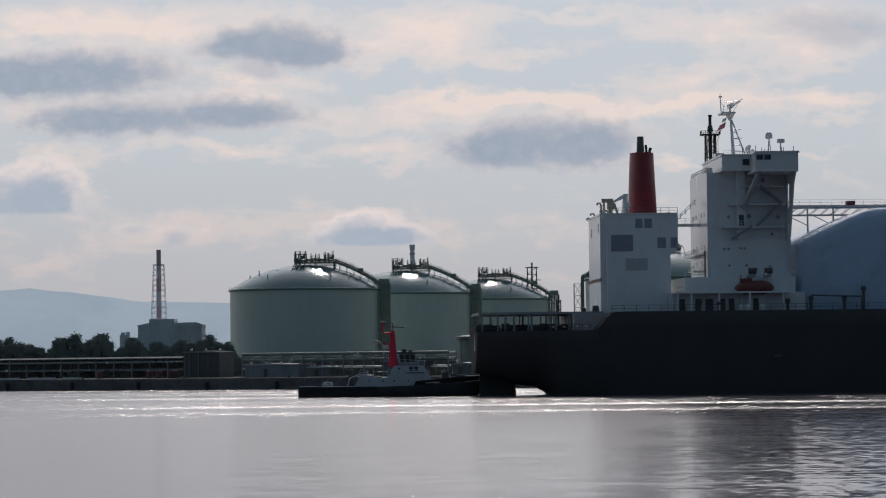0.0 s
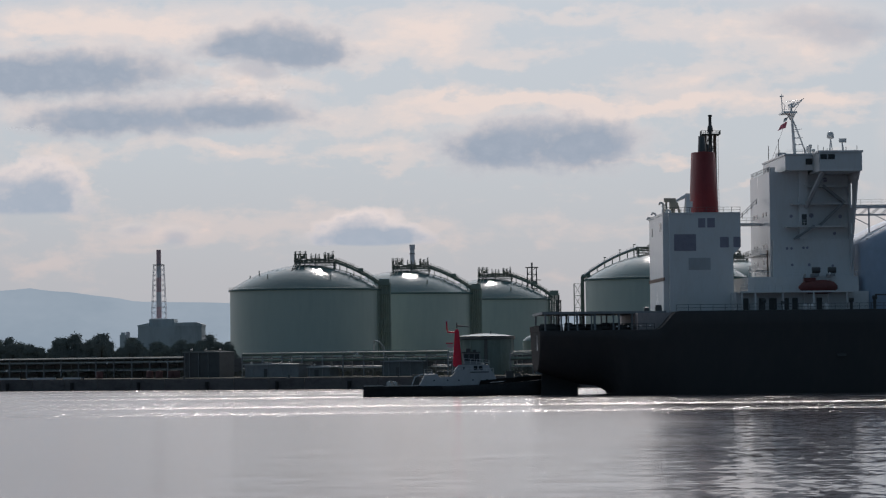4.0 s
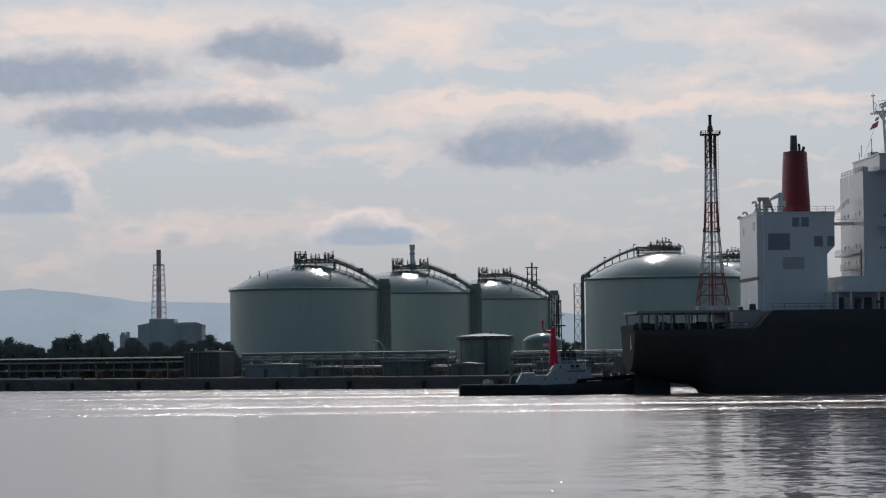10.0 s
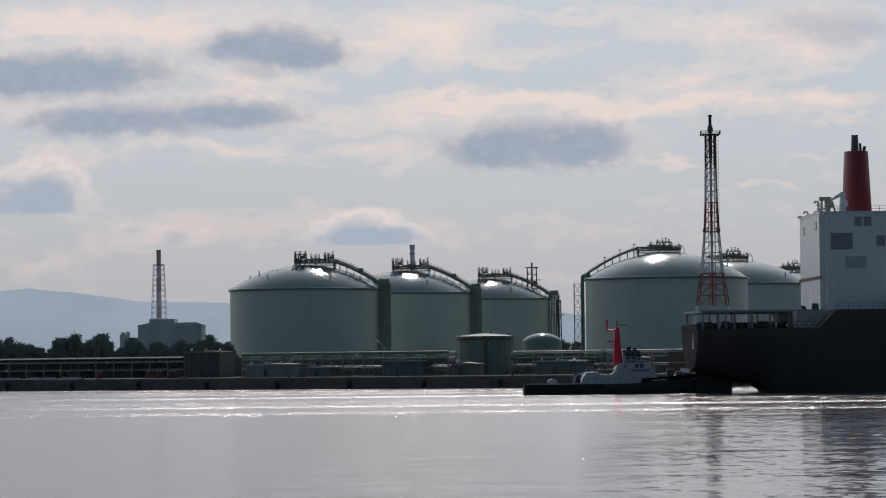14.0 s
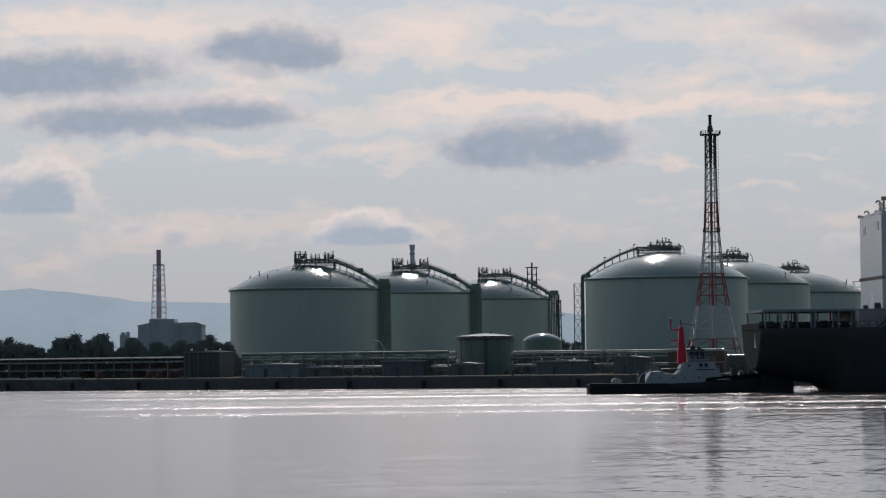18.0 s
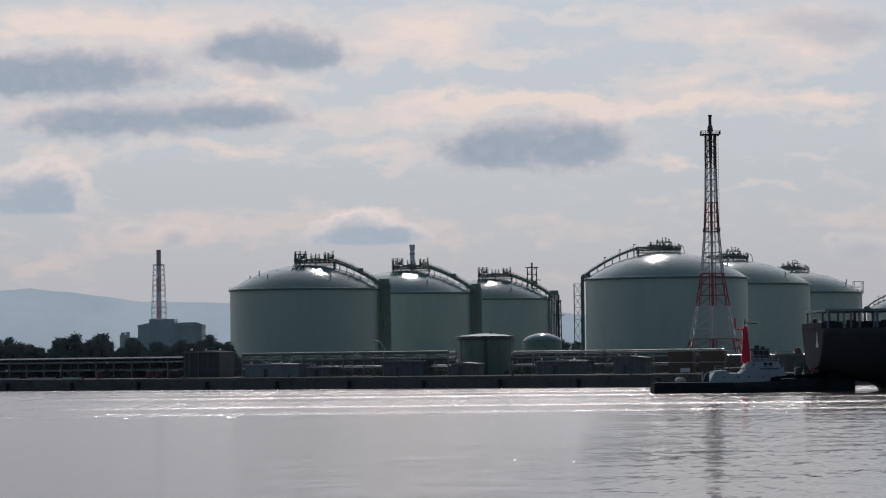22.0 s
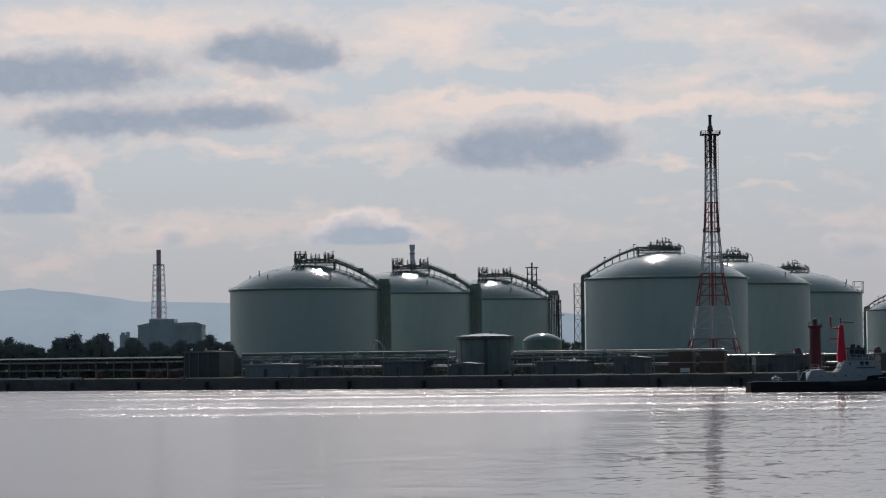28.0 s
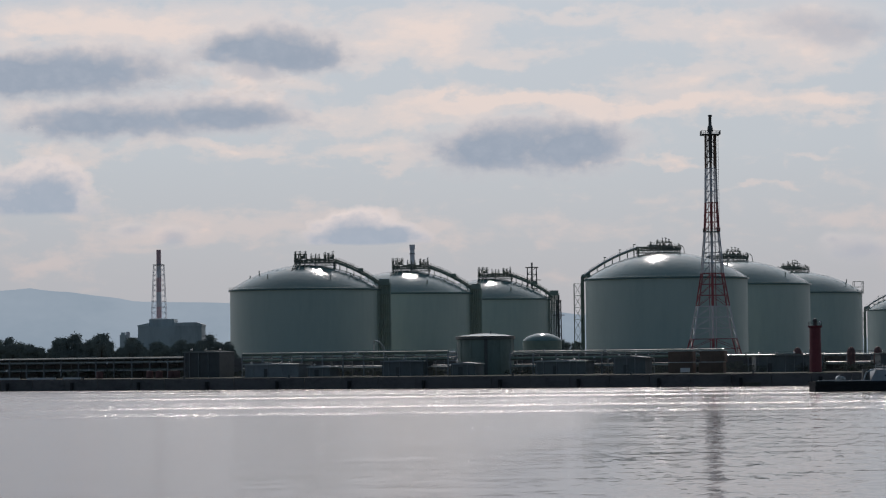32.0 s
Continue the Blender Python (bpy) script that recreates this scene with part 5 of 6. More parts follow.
    bm = bmesh.new()
    add_prism(bm, [(47.0, 48.6), (48.5, 49.2), (48.8, 50.4), (47.6, 49.7)], -0.03, 0.03)
    part("flag", bm, M["flag"], ship, "small red flag on a halyard")
    bm = bmesh.new()
    add_prism(bm, [(48.0, 50.2), (48.7, 50.5), (49.0, 51.2), (48.2, 50.9)], -0.03, 0.03)
    part("flag", bm, M["white"], ship, "small white flag on a halyard")
    bm = build(add_rod, (45.8, 0, top), (49.0, 0, 51.8), 0.03, None, 4)
    part("halyard", bm, M["dark"], ship)


masts()


def lifeboat():
    bm = bmesh.new()
    prof = [(0.0, 0.15), (0.6, 0.75), (1.8, 1.15), (5.0, 1.2), (6.3, 0.9), (7.0, 0.3)]
    rings = []
    for x, r in prof:
        rings.append([bm.verts.new((47.0 + x, -19.2 + 1.1 * r * math.cos(a), 18.9 + (1.15 * r if math.sin(a) > 0 else 1.0 * r) * math.sin(a))) for a in [2 * math.pi * i / 14 for i in range(14)]])
    for a, b in zip(rings, rings[1:]):
        for i in range(14):
            bm.faces.new((a[i], a[(i + 1) % 14], b[(i + 1) % 14], b[i])).smooth = True
    bm.faces.new(rings[0]), bm.faces.new(rings[-1][::-1])
    boat = part("lifeboat", bm, M["orange"], ship, "enclosed orange lifeboat in its davits")
    part("canopy", boxes((48.0, 50.0, -19.9, -18.5, 20.0, 20.6)), M["orange"], boat)
    for x in (48.2, 52.6):
        bm = bmesh.new()
        add_path(bm, [(x, -17.6, 14.9), (x, -17.6, 20.6), (x, -19.6, 21.4)], 0.22, 6)
        part("davit", bm, M["white"], ship)


lifeboat()


def cargo_domes():
    # one long cover over the cargo tanks: steep sides, a rounded crown, a sloping after end
    xs = [59.4, 60.0, 61.2, 64, 68, 71, 73.5, 76, 120, 180, 236, 239, 240]
    tops = [27.0, 27.6, 28.3, 29.7, 31.6, 32.8, 33.2, 33.3, 33.6, 33.6, 33.6, 31.0, 29.0]
    half = [13.5, 16.5, 18.0, 18.8, 19.0, 19.0, 19.0, 19.0, 19.0, 19.0, 19.0, 18.0, 16.0]
    bm = bmesh.new()
    rings = []
    for x, tz, hw in zip(xs, tops, half):
        prof = [(hw, 14.6), (hw, tz - 4.0), (hw - 0.25, tz - 1.6), (hw - 1.0, tz - 0.5), (hw - 2.6, tz)]
        rings.append([bm.verts.new((x, -w, z)) for w, z in prof] + [bm.verts.new((x, w, z)) for w, z in prof[::-1]])
    for a, b in zip(rings, rings[1:]):
        for i in range(len(a) - 1):
            bm.faces.new((a[i], a[i + 1], b[i + 1], b[i])).smooth = True
    bm.faces.new(rings[0]), bm.faces.new(rings[-1][::-1])
    part("tank_cover", bm, M["cover"], ship, "long blue-grey steel cover over the cargo tanks")
    bm = bmesh.new()
    z = 34.3
    for y in (-1.6, 1.6):
        add_rod(bm, (58.0, y, z), (220, y, z), 0.22, None, 6)
        add_rod(bm, (58.0, y, z - 1.5), (76, y, z - 1.5), 0.12, None, 4)
        for i in range(9):
            add_rod(bm, (58.0 + 2 * i, y, z - 1.5), (60.0 + 2 * i, y, z), 0.08, None, 4)
    for xx in (63.5, 68.3):
        add_rod(bm, (xx, -1.6, 29.0), (xx, -1.6, z), 0.16, None, 4)
        add_rod(bm, (xx, -1.6, 30.8), (xx - 4, -1.6, z - 1.5), 0.1, None, 4)
    part("gangway", bm, M["worn"], ship, "steel gangway over the tank covers")
    part("gangway_deck", boxes((58.0, 220, -1.5, 1.5, z + 0.2, z + 0.32)), M["dark"], ship)
    part("handrail", rail_bm([(58.0, -1.6, z + 0.3), (100, -1.6, z + 0.3)], 1.0, 2.0, 0.022), M["dark"], ship)
    part("gangway_box", boxes((71.1, 72.6, -1.0, 1.0, z + 0.3, z + 1.1)), M["redlead"], ship)
    bm = bmesh.new()
    pts = [(60.2, -15.0, 27.6), (64, -15.6, 29.3), (68, -15.6, 30.9), (73.5, -15.6, 33.1)]
    add_path(bm, pts, 0.12, 4)
    part("cover_stair", bm, M["white"], ship)
    part("handrail", rail_bm(pts, 0.9, 1.4, 0.05), M["white"], ship)
    part("handrail", rail_bm([(24.6, -21.6, 14.9), (235, -21.6, 14.9)], 1.1, 2.2, 0.045), M["dark"], ship)
    for x, h in ((60.5, 2.2), (66.5, 2.0), (70.0, 3.9), (40.5, 1.8), (44.0, 1.4), (56.3, 1.8)):
        bm = build(add_rod, (x, -20.2, 14.8), (x, -20.2, 14.8 + h), 0.28, None, 8)
        add_rod(bm, (x - 0.4, -20.2, 14.8 + h), (x + 0.4, -20.2, 14.8 + h), 0.4, None, 8)
        part("deck_vent", bm, M["dark"], ship)
    bm = bmesh.new()
    add_path(bm, [(60.5, -20.6, 14.9), (60.5, -20.6, 17.5), (69.5, -20.6, 17.2), (69.5, -20.6, 14.9)], 0.16, 6)
    part("deck_pipe", bm, M["dark"], ship)


cargo_domes()

# ---- the tug astern; x forward from its stern ----
TUG_SPEED = 2.982
tug = thing("tugboat", pose(-27.0, 525, 0, 0, 0, 1.0) @ Matrix.Scale(1.04, 4), "black and white harbour tug with a red mast funnel", "tugboat")


def tug_hull():
    bm = bmesh.new()
    xs = [0, 0.4, 1.5, 4, 8, 13, 19, 24, 27, 29.4, 31, 32]
    rings = []
    for x in xs:
        w = 4.6
        if x < 4:
            w = 3.7 + 0.9 * math.sin(min(1, x / 4) * math.pi / 2)
        if x > 19:
            w = max(0.4, 4.6 * math.sqrt(max(0, 1 - ((x - 19) / 13.1) ** 2)))
        d = 1.75 + (0.0 if x < 14 else 0.9 * ((x - 14) / 17) ** 1.4)
        sec = [(w * 0.75, -1.2), (w * 0.93, 0.0), (w, 0.8), (w, d)]
        rings.append([bm.verts.new((x + (0.25 * z if x > 28 else 0), y, z)) for y, z in sec[::-1]] + [bm.verts.new((x + (0.25 * z if x > 28 else 0), -y, z)) for y, z in sec])
    for a, b in zip(rings, rings[1:]):
        for i in range(len(a) - 1):
            bm.faces.new((a[i], a[i + 1], b[i + 1], b[i])).smooth = True
        bm.faces.new((a[-1], a[0], b[0], b[-1]))
    bm.faces.new(rings[0]), bm.faces.new(rings[-1][::-1])
    part("hull", bm, M["tughull"], tug)
    bm = bmesh.new()
    add_prism(bm, [(0.0, 1.2), (0.0, 1.85), (14, 1.85), (14, 1.2)], -4.75, -4.55)
    part("fender", bm, M["rubber"], tug)
    bm = bmesh.new()
    add_prism(bm, [(0.0, 1.2), (0.0, 1.85), (14, 1.85), (14, 1.2)], 4.55, 4.75)
    part("fender", bm, M["rubber"], tug)
    # curved bow bulwark
    bm = bmesh.new()
    arc = []
    for i in range(15):
        a = -math.pi / 2 + math.pi * i / 14
        arc.append((20.5 + 11.6 * math.cos(a), 4.3 * math.sin(a)))
    low = [bm.verts.new((x, y, 1.9 + 0.8 * max(0, x - 20) / 11)) for x, y in arc]
    top = [bm.verts.new((x + 0.3, y * 1.03, 2.7 + 0.8 * max(0, x - 20) / 11)) for x, y in arc]
    for i in range(14):
        bm.faces.new((low[i], low[i + 1], top[i + 1], top[i]))
    bmesh.ops.solidify(bm, geom=bm.faces[:], thickness=0.12)
    part("bow_bulwark", bm, M["tughull"], tug)


tug_hull()


def tug_house():
    bm = bmesh.new()
    add_prism(bm, [(9.8, 1.6), (11.0, 3.9), (13.2, 3.95), (13.5, 3.4), (15.6, 3.4), (16.6, 4.4), (22.9, 4.4), (24.3, 1.9)], -3.3, 3.3)
    part("deckhouse", bm, M["worn"], tug)
    bm = bmesh.new()
    add_prism(bm, [(16.2, 4.4), (17.0, 5.5), (22.3, 5.5), (22.8, 4.4)], -2.8, 2.8)
    part("upper_house", bm, M["worn"], tug)
    bm = bmesh.new()
    add_prism(bm, [(17.9, 5.5), (17.8, 7.6), (20.6, 7.6), (21.0, 6.9), (20.9, 5.5)], -2.1, 2.1)
    wh = part("wheelhouse", bm, M["grey"], tug)
    for a, b in ((18.0, 18.8), (18.95, 19.75), (19.9, 20.7)):
        part("window", boxes((a, b, -2.14, 2.14, 6.1, 7.4)), M["glass"], wh)
    part("roof", boxes((17.6, 20.9, -2.3, 2.3, 7.6, 7.8)), M["dark"], wh)
    part("roof_gear", boxes((18.4, 19.2, -0.8, 0.8, 7.8, 8.4), (19.6, 20.2, -0.4, 0.4, 7.8, 8.2)), M["dark"], wh)
    for x in (17.9, 20.0, 20.9):
        part("window", boxes((x - 0.33, x + 0.33, -2.86, -2.7, 4.6, 5.3) if x > 18 else (x - 0.15, x + 0.15, -2.86, -2.7, 4.7, 5.1)), M["glass"], tug)
    for x in (12.6, 15.0, 17.0, 19.5, 22.0):
        part("porthole", build(add_rod, (x, -3.36, 2.8), (x, -3.2, 2.8), 0.14, None, 10), M["glass"], tug)
    part("sheer_line", boxes((19.0, 22.3, -3.38, -3.2, 4.1, 4.3)), M["dark"], tug)
    part("awning", boxes((13.2, 15.8, -3.2, 3.2, 4.35, 4.45)), M["grey"], tug)
    for x, h in ((9.4, 2.2), (26.0, 2.6), (27.6, 2.2), (29.0, 2.0)):
        part("deck_gear", boxes((x - 0.6, x + 0.6, -2.6, -0.8, 1.7, 1.7 + h)), M["dark"], tug)
    bm = bmesh.new()
    add_path(bm, [(8.6, -3.6, 1.7), (9.2, -3.6, 3.4), (10.6, -3.6, 3.9)], 0.14, 6)
    part("stern_gallows", bm, M["lampmetal"], tug)
    bm = bmesh.new()
    add_prism(bm, [(16.0, 5.2), (16.45, 11.8), (16.8, 12.1), (17.15, 11.8), (17.65, 5.2)], -0.8, 0.8)
    bmesh.ops.bevel(bm, geom=bm.edges[:], offset=0.2, segments=2, affect="EDGES")
    mast = part("mast_funnel", bm, M["red"], tug, "bright red tapered mast funnel")
    bm = bmesh.new()
    add_path(bm, [(16.4, 0, 11.3), (15.2, 0, 11.4), (15.0, 0, 12.0), (15.0, 0, 13.3)], 0.16, 6)
    part("bracket", bm, M["red"], mast)
    part("floodlight", boxes((14.5, 15.5, -0.4, 0.4, 13.3, 13.55)), M["white"], mast)
    part("radar_scanner", build(add_rod, (16.9, 0, 12.5), (19.0, -0.6, 12.3), 0.13, None, 6), M["dark"], mast)
    part("lamp_post", build(add_rod, (16.8, 0, 12.0), (16.8, 0, 13.1), 0.12, None, 6), M["dark"], mast)
    part("lamp_shelf", boxes((14.8, 16.1, -0.5, 0.5, 9.3, 9.5)), M["red"], mast)
    part("flag", boxes((15.0, 16.0, -0.03, 0.03, 8.6, 9.2)), M["white"], tug)
    for x, y in ((4.6, -1.0), (5.6, 0.8)):
        bm = build(add_rod, (x, y - 0.7, 2.2), (x, y + 0.7, 2.2), 0.5, None, 12)
        part("towing_winch", bm, M["lampmetal"], tug)
    bm = bmesh.new()
    add_path(bm, [(4.2, 0, 1.7), (4.4, 0, 2.6), (5.0, 0, 2.8), (5.6, 0, 2.4), (5.8, 0, 1.7)], 0.12, 6)
    part("towing_hook", bm, M["lampmetal"], tug)
    part("handrail", rail_bm([(0.3, -4.2, 1.75), (9.4, -4.4, 1.75)], 0.7, 1.4, 0.035), M["dark"], tug)
    part("handrail", rail_bm([(10.9, -3.2, 3.9), (12.2, -3.2, 3.9)], 0.9, 1.0, 0.04), M["white"], tug)
    part("handrail", rail_bm([(15.8, -3.1, 3.9), (23.2, -3.1, 3.9)], 0.9, 1.2, 0.035), M["white"], tug)
    part("handrail", rail_bm([(18.0, -2.5, 5.75), (22.4, -2.5, 5.4)], 0.9, 1.2, 0.035), M["white"], tug)
    for x in (26.3, 27.4):
        bm = build(add_rod, (x, -1.3, 2.7), (x, 1.3, 2.7), 0.7, None, 12)
        part("bow_winch", bm, M["dark"], tug)
    # rails along the deck edge, in bright metal added for their sun glints
    for a, b in (((0.2, -4.5, 1.95), (3.6, -4.75, 1.95)), ((3.9, -4.8, 1.9), (9.8, -4.8, 1.9)), ((22.5, -4.6, 2.35), (25.0, -4.2, 2.5)), ((26.8, -3.3, 3.3), (28.6, -2.4, 3.6)), ((10.4, -3.4, 3.95), (12.6, -3.4, 4.1))):
        part("guard_rail", build(add_rod, a, b, 0.07, None, 8), M["lampmetal"], tug)


tug_house()

# ---- the shore: pipe racks, small tanks, sheds, trees ----
def pipe_rack(name, a, b, top, levels, label, seed, roof=False):
    """A long steel rack on posts with pipes on its beams, from a to b (x, y)."""
    rnd = random.Random(seed)
    a, b = Vector((*a, 0)), Vector((*b, 0))
    n = max(2, round((b - a).length / 6.0))
    along = (b - a).normalized()
    across = Vector((-along.y, along.x, 0))
    r = thing(name, Matrix.Translation((*a.xy, 0)), label, "pipe rack")
    for i in range(n + 1):
        p = (b - a) * (i / n)
        for s in (-2.2, 2.2):
            q = p + across * s
            part("post", build(add_rod, (q.x, q.y, GROUND - 0.3), (q.x, q.y, top), 0.2, None, 4), M["grey"], r)
        for z in levels:
            part("beam", build(add_rod, p + across * -2.4 + Vector((0, 0, z - 0.2)), p + across * 2.4 + Vector((0, 0, z - 0.2)), 0.2, None, 4), M["grey"], r)
    for z in levels:
        for s in (-1.9, -1.0, 0.0, 0.9, 1.8):
            rad = rnd.choice((0.14, 0.2, 0.3, 0.38))
            p = across * s + Vector((0, 0, z + rad))
            part("pipe", build(add_rod, p, p + (b - a), rad, None, 10), M[rnd.choice(("pipe", "pipe", "grey", "green"))], r)
    # bright metal stubs added along the rack to make glints
    for k in range(14):
        p = (b - a) * rnd.random() + across * rnd.uniform(-2.4, -1.6) + Vector((0, 0, rnd.choice(levels) + rnd.uniform(0.1, 0.7)))
        part("valve", build(add_rod, p, p + across * -0.3, rnd.uniform(0.18, 0.34), None, 8), M["lampmetal"], r)
    if roof:
        bm = bmesh.new()
        u = across * 3.2
        v = [bm.verts.new(p) for p in (-u, u, u + (b - a), -u + (b - a))]
        for k, lift in zip(v, (0.1, 0.45, 0.45, 0.1)):
            k.co.z = top + lift
        w = [bm.verts.new(k.co + Vector((0, 0, 0.16))) for k in v]
        bm.faces.new(v), bm.faces.new(w)
        for i in range(4):
            bm.faces.new((v[i], v[(i + 1) % 4], w[(i + 1) % 4], w[i]))
        part("roof", bm, M["roofing"], r)
        u = across * 2.5
        bm = bmesh.new()
        v = [bm.verts.new(p + Vector((0, 0, z))) for p in (u, u + (b - a)) for z in (GROUND - 0.3, top)]
        bm.faces.new((v[0], v[2], v[3], v[1]))
        bmesh.ops.solidify(bm, geom=bm.faces[:], thickness=0.1)
        part("back_wall", bm, M["dark"], r)
    else:
        for s in (-2.3, 2.3):
            p = across * s
            part("handrail", rail_bm([p + Vector((0, 0, top)), p + (b - a) + Vector((0, 0, top))], 0.9, 3.0, 0.05), M["grey"], r)
    return r


pipe_rack("pipe_rack", (-132, 778), (-66, 738), 7.9, (4.8, 6.8), "long grey roofed pipe rack along the shore", 1, True)
pipe_rack("pipe_rack", (-50, 717), (2, 688), 8.4, (5.0, 6.8, 8.3), "long steel rack carrying bright pipes", 2)
pipe_rack("pipe_rack", (17, 692), (66, 672), 8.1, (4.8, 6.6, 8.0), "long steel rack carrying bright pipes", 3)
pipe_rack("pipe_rack", (70, 705), (135, 690), 7.0, (4.6, 6.7), "low steel rack carrying grey pipes", 4)


def shed(x, y, w, d, h, mat, label, roofmat="grey", rise=0.6, z=GROUND):
    t = thing("shed", pose(x, y, z, 0, 0, -24 if x < 66 else 0), label, "shed")
    part("wall", boxes((-w / 2, w / 2, -d / 2, d / 2, -0.4, h)), M[mat], t)
    bm = bmesh.new()
    add_prism(bm, [(-w / 2 - 0.3, h), (w / 2 + 0.3, h), (w / 2 + 0.3, h + 0.25), (0, h + rise + 0.25), (-w / 2 - 0.3, h + 0.25)], -d / 2 - 0.3, d / 2 + 0.3)
    part("roof", bm, M[roofmat], t)
    for i in range(max(1, int(w / 8))):
        cx = -w / 2 + (i + 0.4) * w / max(1, int(w / 8))
        part("door", boxes((cx - 0.6, cx + 0.6, -d / 2 - 0.05, -d / 2 + 0.1, 0.1, min(2.1, h * 0.8))), M["dark"], t)
    # clutter against the wall: upright pipes
    for i in range(max(2, int(w / 2.6))):
        cx = -w / 2 + 0.5 + (w - 1) * ((i * 5) % 7) / 7
        part("wall_pipe", build(add_rod, (cx, -d / 2 - 0.14, -0.3), (cx, -d / 2 - 0.14, h + 0.1), 0.07, None, 5), M["grey"], t)
    # polished caps added on the roof only to catch the sun as bright dots
    for i in range(max(1, int(w / 3.5))):
        cx = -w / 2 + (i + 0.3 + 0.4 * ((i * 7) % 3) / 2) * 3.5
        bm = bmesh.new()
        add_lathe(bm, [(0.16, h + 0.1), (0.16, h + rise + 0.35), (0.3, h + rise + 0.4), (0.26, h + rise + 0.6), (0.0, h + rise + 0.72)], 10, (cx, -d * 0.2, 0))
        part("roof_ventilator", bm, M["lampmetal"], t)
    return t


shed(-60.5, 727, 10.5, 8, 6.3, "dark", "dark green windowless pump shed", "roofing", 0.3)
shed(-41.8, 706, 15, 6, 3.0, "grey", "long low grey office shed", "pipe", 0.2)
shed(-30, 701, 6, 5, 2.2, "shedpaint", "small dark grey shed beside the quay", "pipe", 0.3)
shed(-9, 692, 11, 6, 3.4, "shedpaint", "dark grey service shed below the pipes", "grey", 0.3)
shed(5.5, 684, 6.5, 5, 2.6, "shedpaint", "small dark service shed", "grey", 0.3)
shed(29, 681, 13, 6, 3.0, "shedpaint", "dark grey service shed with a flat roof", "pipe", 0.2)
shed(44.5, 668, 8, 5, 3.6, "shedpaint", "dark shed behind the quay", "shedpaint", 0.4)
shed(82, 676, 16, 9, 3.8, "shedpaint", "dark flat shed at the harbour mouth", "roofing", 0.3)
shed(118, 672, 30, 9, 4.0, "shedpaint", "long dark shed at the harbour mouth", "roofing", 0.3)


def container(x, y, z, mat, label):
    t = thing("container", pose(x, y, z, 0, 0, -22), label, "container", "stacked containers")
    part("body", boxes((-3.0, 3.0, -1.2, 1.2, 0, 2.5)), M[mat], t)
    bm = bmesh.new()
    for i in range(20):
        add_box(bm, -2.9 + i * 0.3, -2.78 + i * 0.3, -1.26, -1.2, 0.12, 2.38)
    part("corrugation", bm, M[mat], t)
    part("tarpaulin", boxes((-3.05, 3.05, -1.25, 1.25, 2.5, 2.62)), M["white"], t)


for x, y, z in ((55.8, 664, GROUND), (55.8, 664, GROUND + 1.4 + 1.25), (62.6, 660.5, GROUND), (62.9, 660.4, GROUND + 2.65)):
    container(x, y, z, "rust", "rusty brown container under a pale tarpaulin")


def guard_barrier(x, length):
    y = shore_y(x) + 3.2
    t = thing("guard_barrier", pose(x, y, GROUND - 0.25, 0, 0, -29), "low pale concrete guard barrier on the quay", "barrier")
    part("block", boxes((-length / 2, length / 2, -0.25, 0.25, 0, 0.55)), M["white"], t)
    part("coping", boxes((-length / 2, length / 2, -0.32, 0.32, 0.55, 0.68)), M["pipe"], t)


for x, length in ((-114, 9.0), (-104, 9.0), (-124, 9.0), (-95.5, 5.5)):
    guard_barrier(x, length)


def drum(x, y, mat, label):
    t = thing("drum", pose(x, y, GROUND - 0.1), label, "drum", "steel drums on the quay")
    bm = bmesh.new()
    add_lathe(bm, [(0, 0), (0.9, 0), (0.92, 0.9), (0.9, 0.95), (0.9, 1.8), (0.8, 1.9), (0, 1.92)], 16, smooth=False)
    part("body", bm, M[mat], t)


for x, y in ((-75.2, 722), (-72.6, 720), (-69.4, 719), (-68.0, 718.4), (-89, 730)):
    drum(x, y, "darkred", "faded red steel drum on the quay yard")


def notice_board():
    t = thing("notice_board", pose(55.2, 648.5, GROUND - 0.2), "plain white notice board on two posts", "sign")
    part("panel", boxes((-1.1, 1.1, -0.06, 0.06, 0.5, 1.5)), M["white"], t)
    for x in (-0.8, 0.8):
        part("post", build(add_rod, (x, 0.1, -0.3), (x, 0.1, 1.4), 0.06, None, 6), M["grey"], t)


notice_board()


def flat_tank():
    t = thing("round_tank", pose(10.25, 702, GROUND - 0.05), "dark green flat-topped round tank", "storage tank")
    bm = bmesh.new()
    add_lathe(bm, [(7.0, -0.4), (7.0, 8.75)], 48)
    part("wall", bm, M["slate"], t)
    bm = bmesh.new()
    add_lathe(bm, [(7.0, 8.75), (7.4, 8.85), (7.4, 9.6), (7.0, 9.65)], 48, smooth=False)
    part("rim", bm, M["dark"], t)
    bm = bmesh.new()
    add_lathe(bm, [(7.0, 9.6), (4.8, 9.95), (2.3, 10.2), (0, 10.3)], 48)
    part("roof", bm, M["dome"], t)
    for k in range(12):
        a = 2 * math.pi * k / 12
        part("stiffener", build(add_rod, (7.06 * math.cos(a), 7.06 * math.sin(a), 0), (7.06 * math.cos(a), 7.06 * math.sin(a), 8.75), 0.06, None, 4), M["slate"], t)
    part("ladder", boxes((-0.4, 0.4, -7.3, -7.0, 0, 8.75)), M["dark"], t)
    part("vent", build(add_rod, (1.4, 0, 9.9), (1.4, 0, 10.9), 0.15, None, 6), M["dark"], t)


flat_tank()


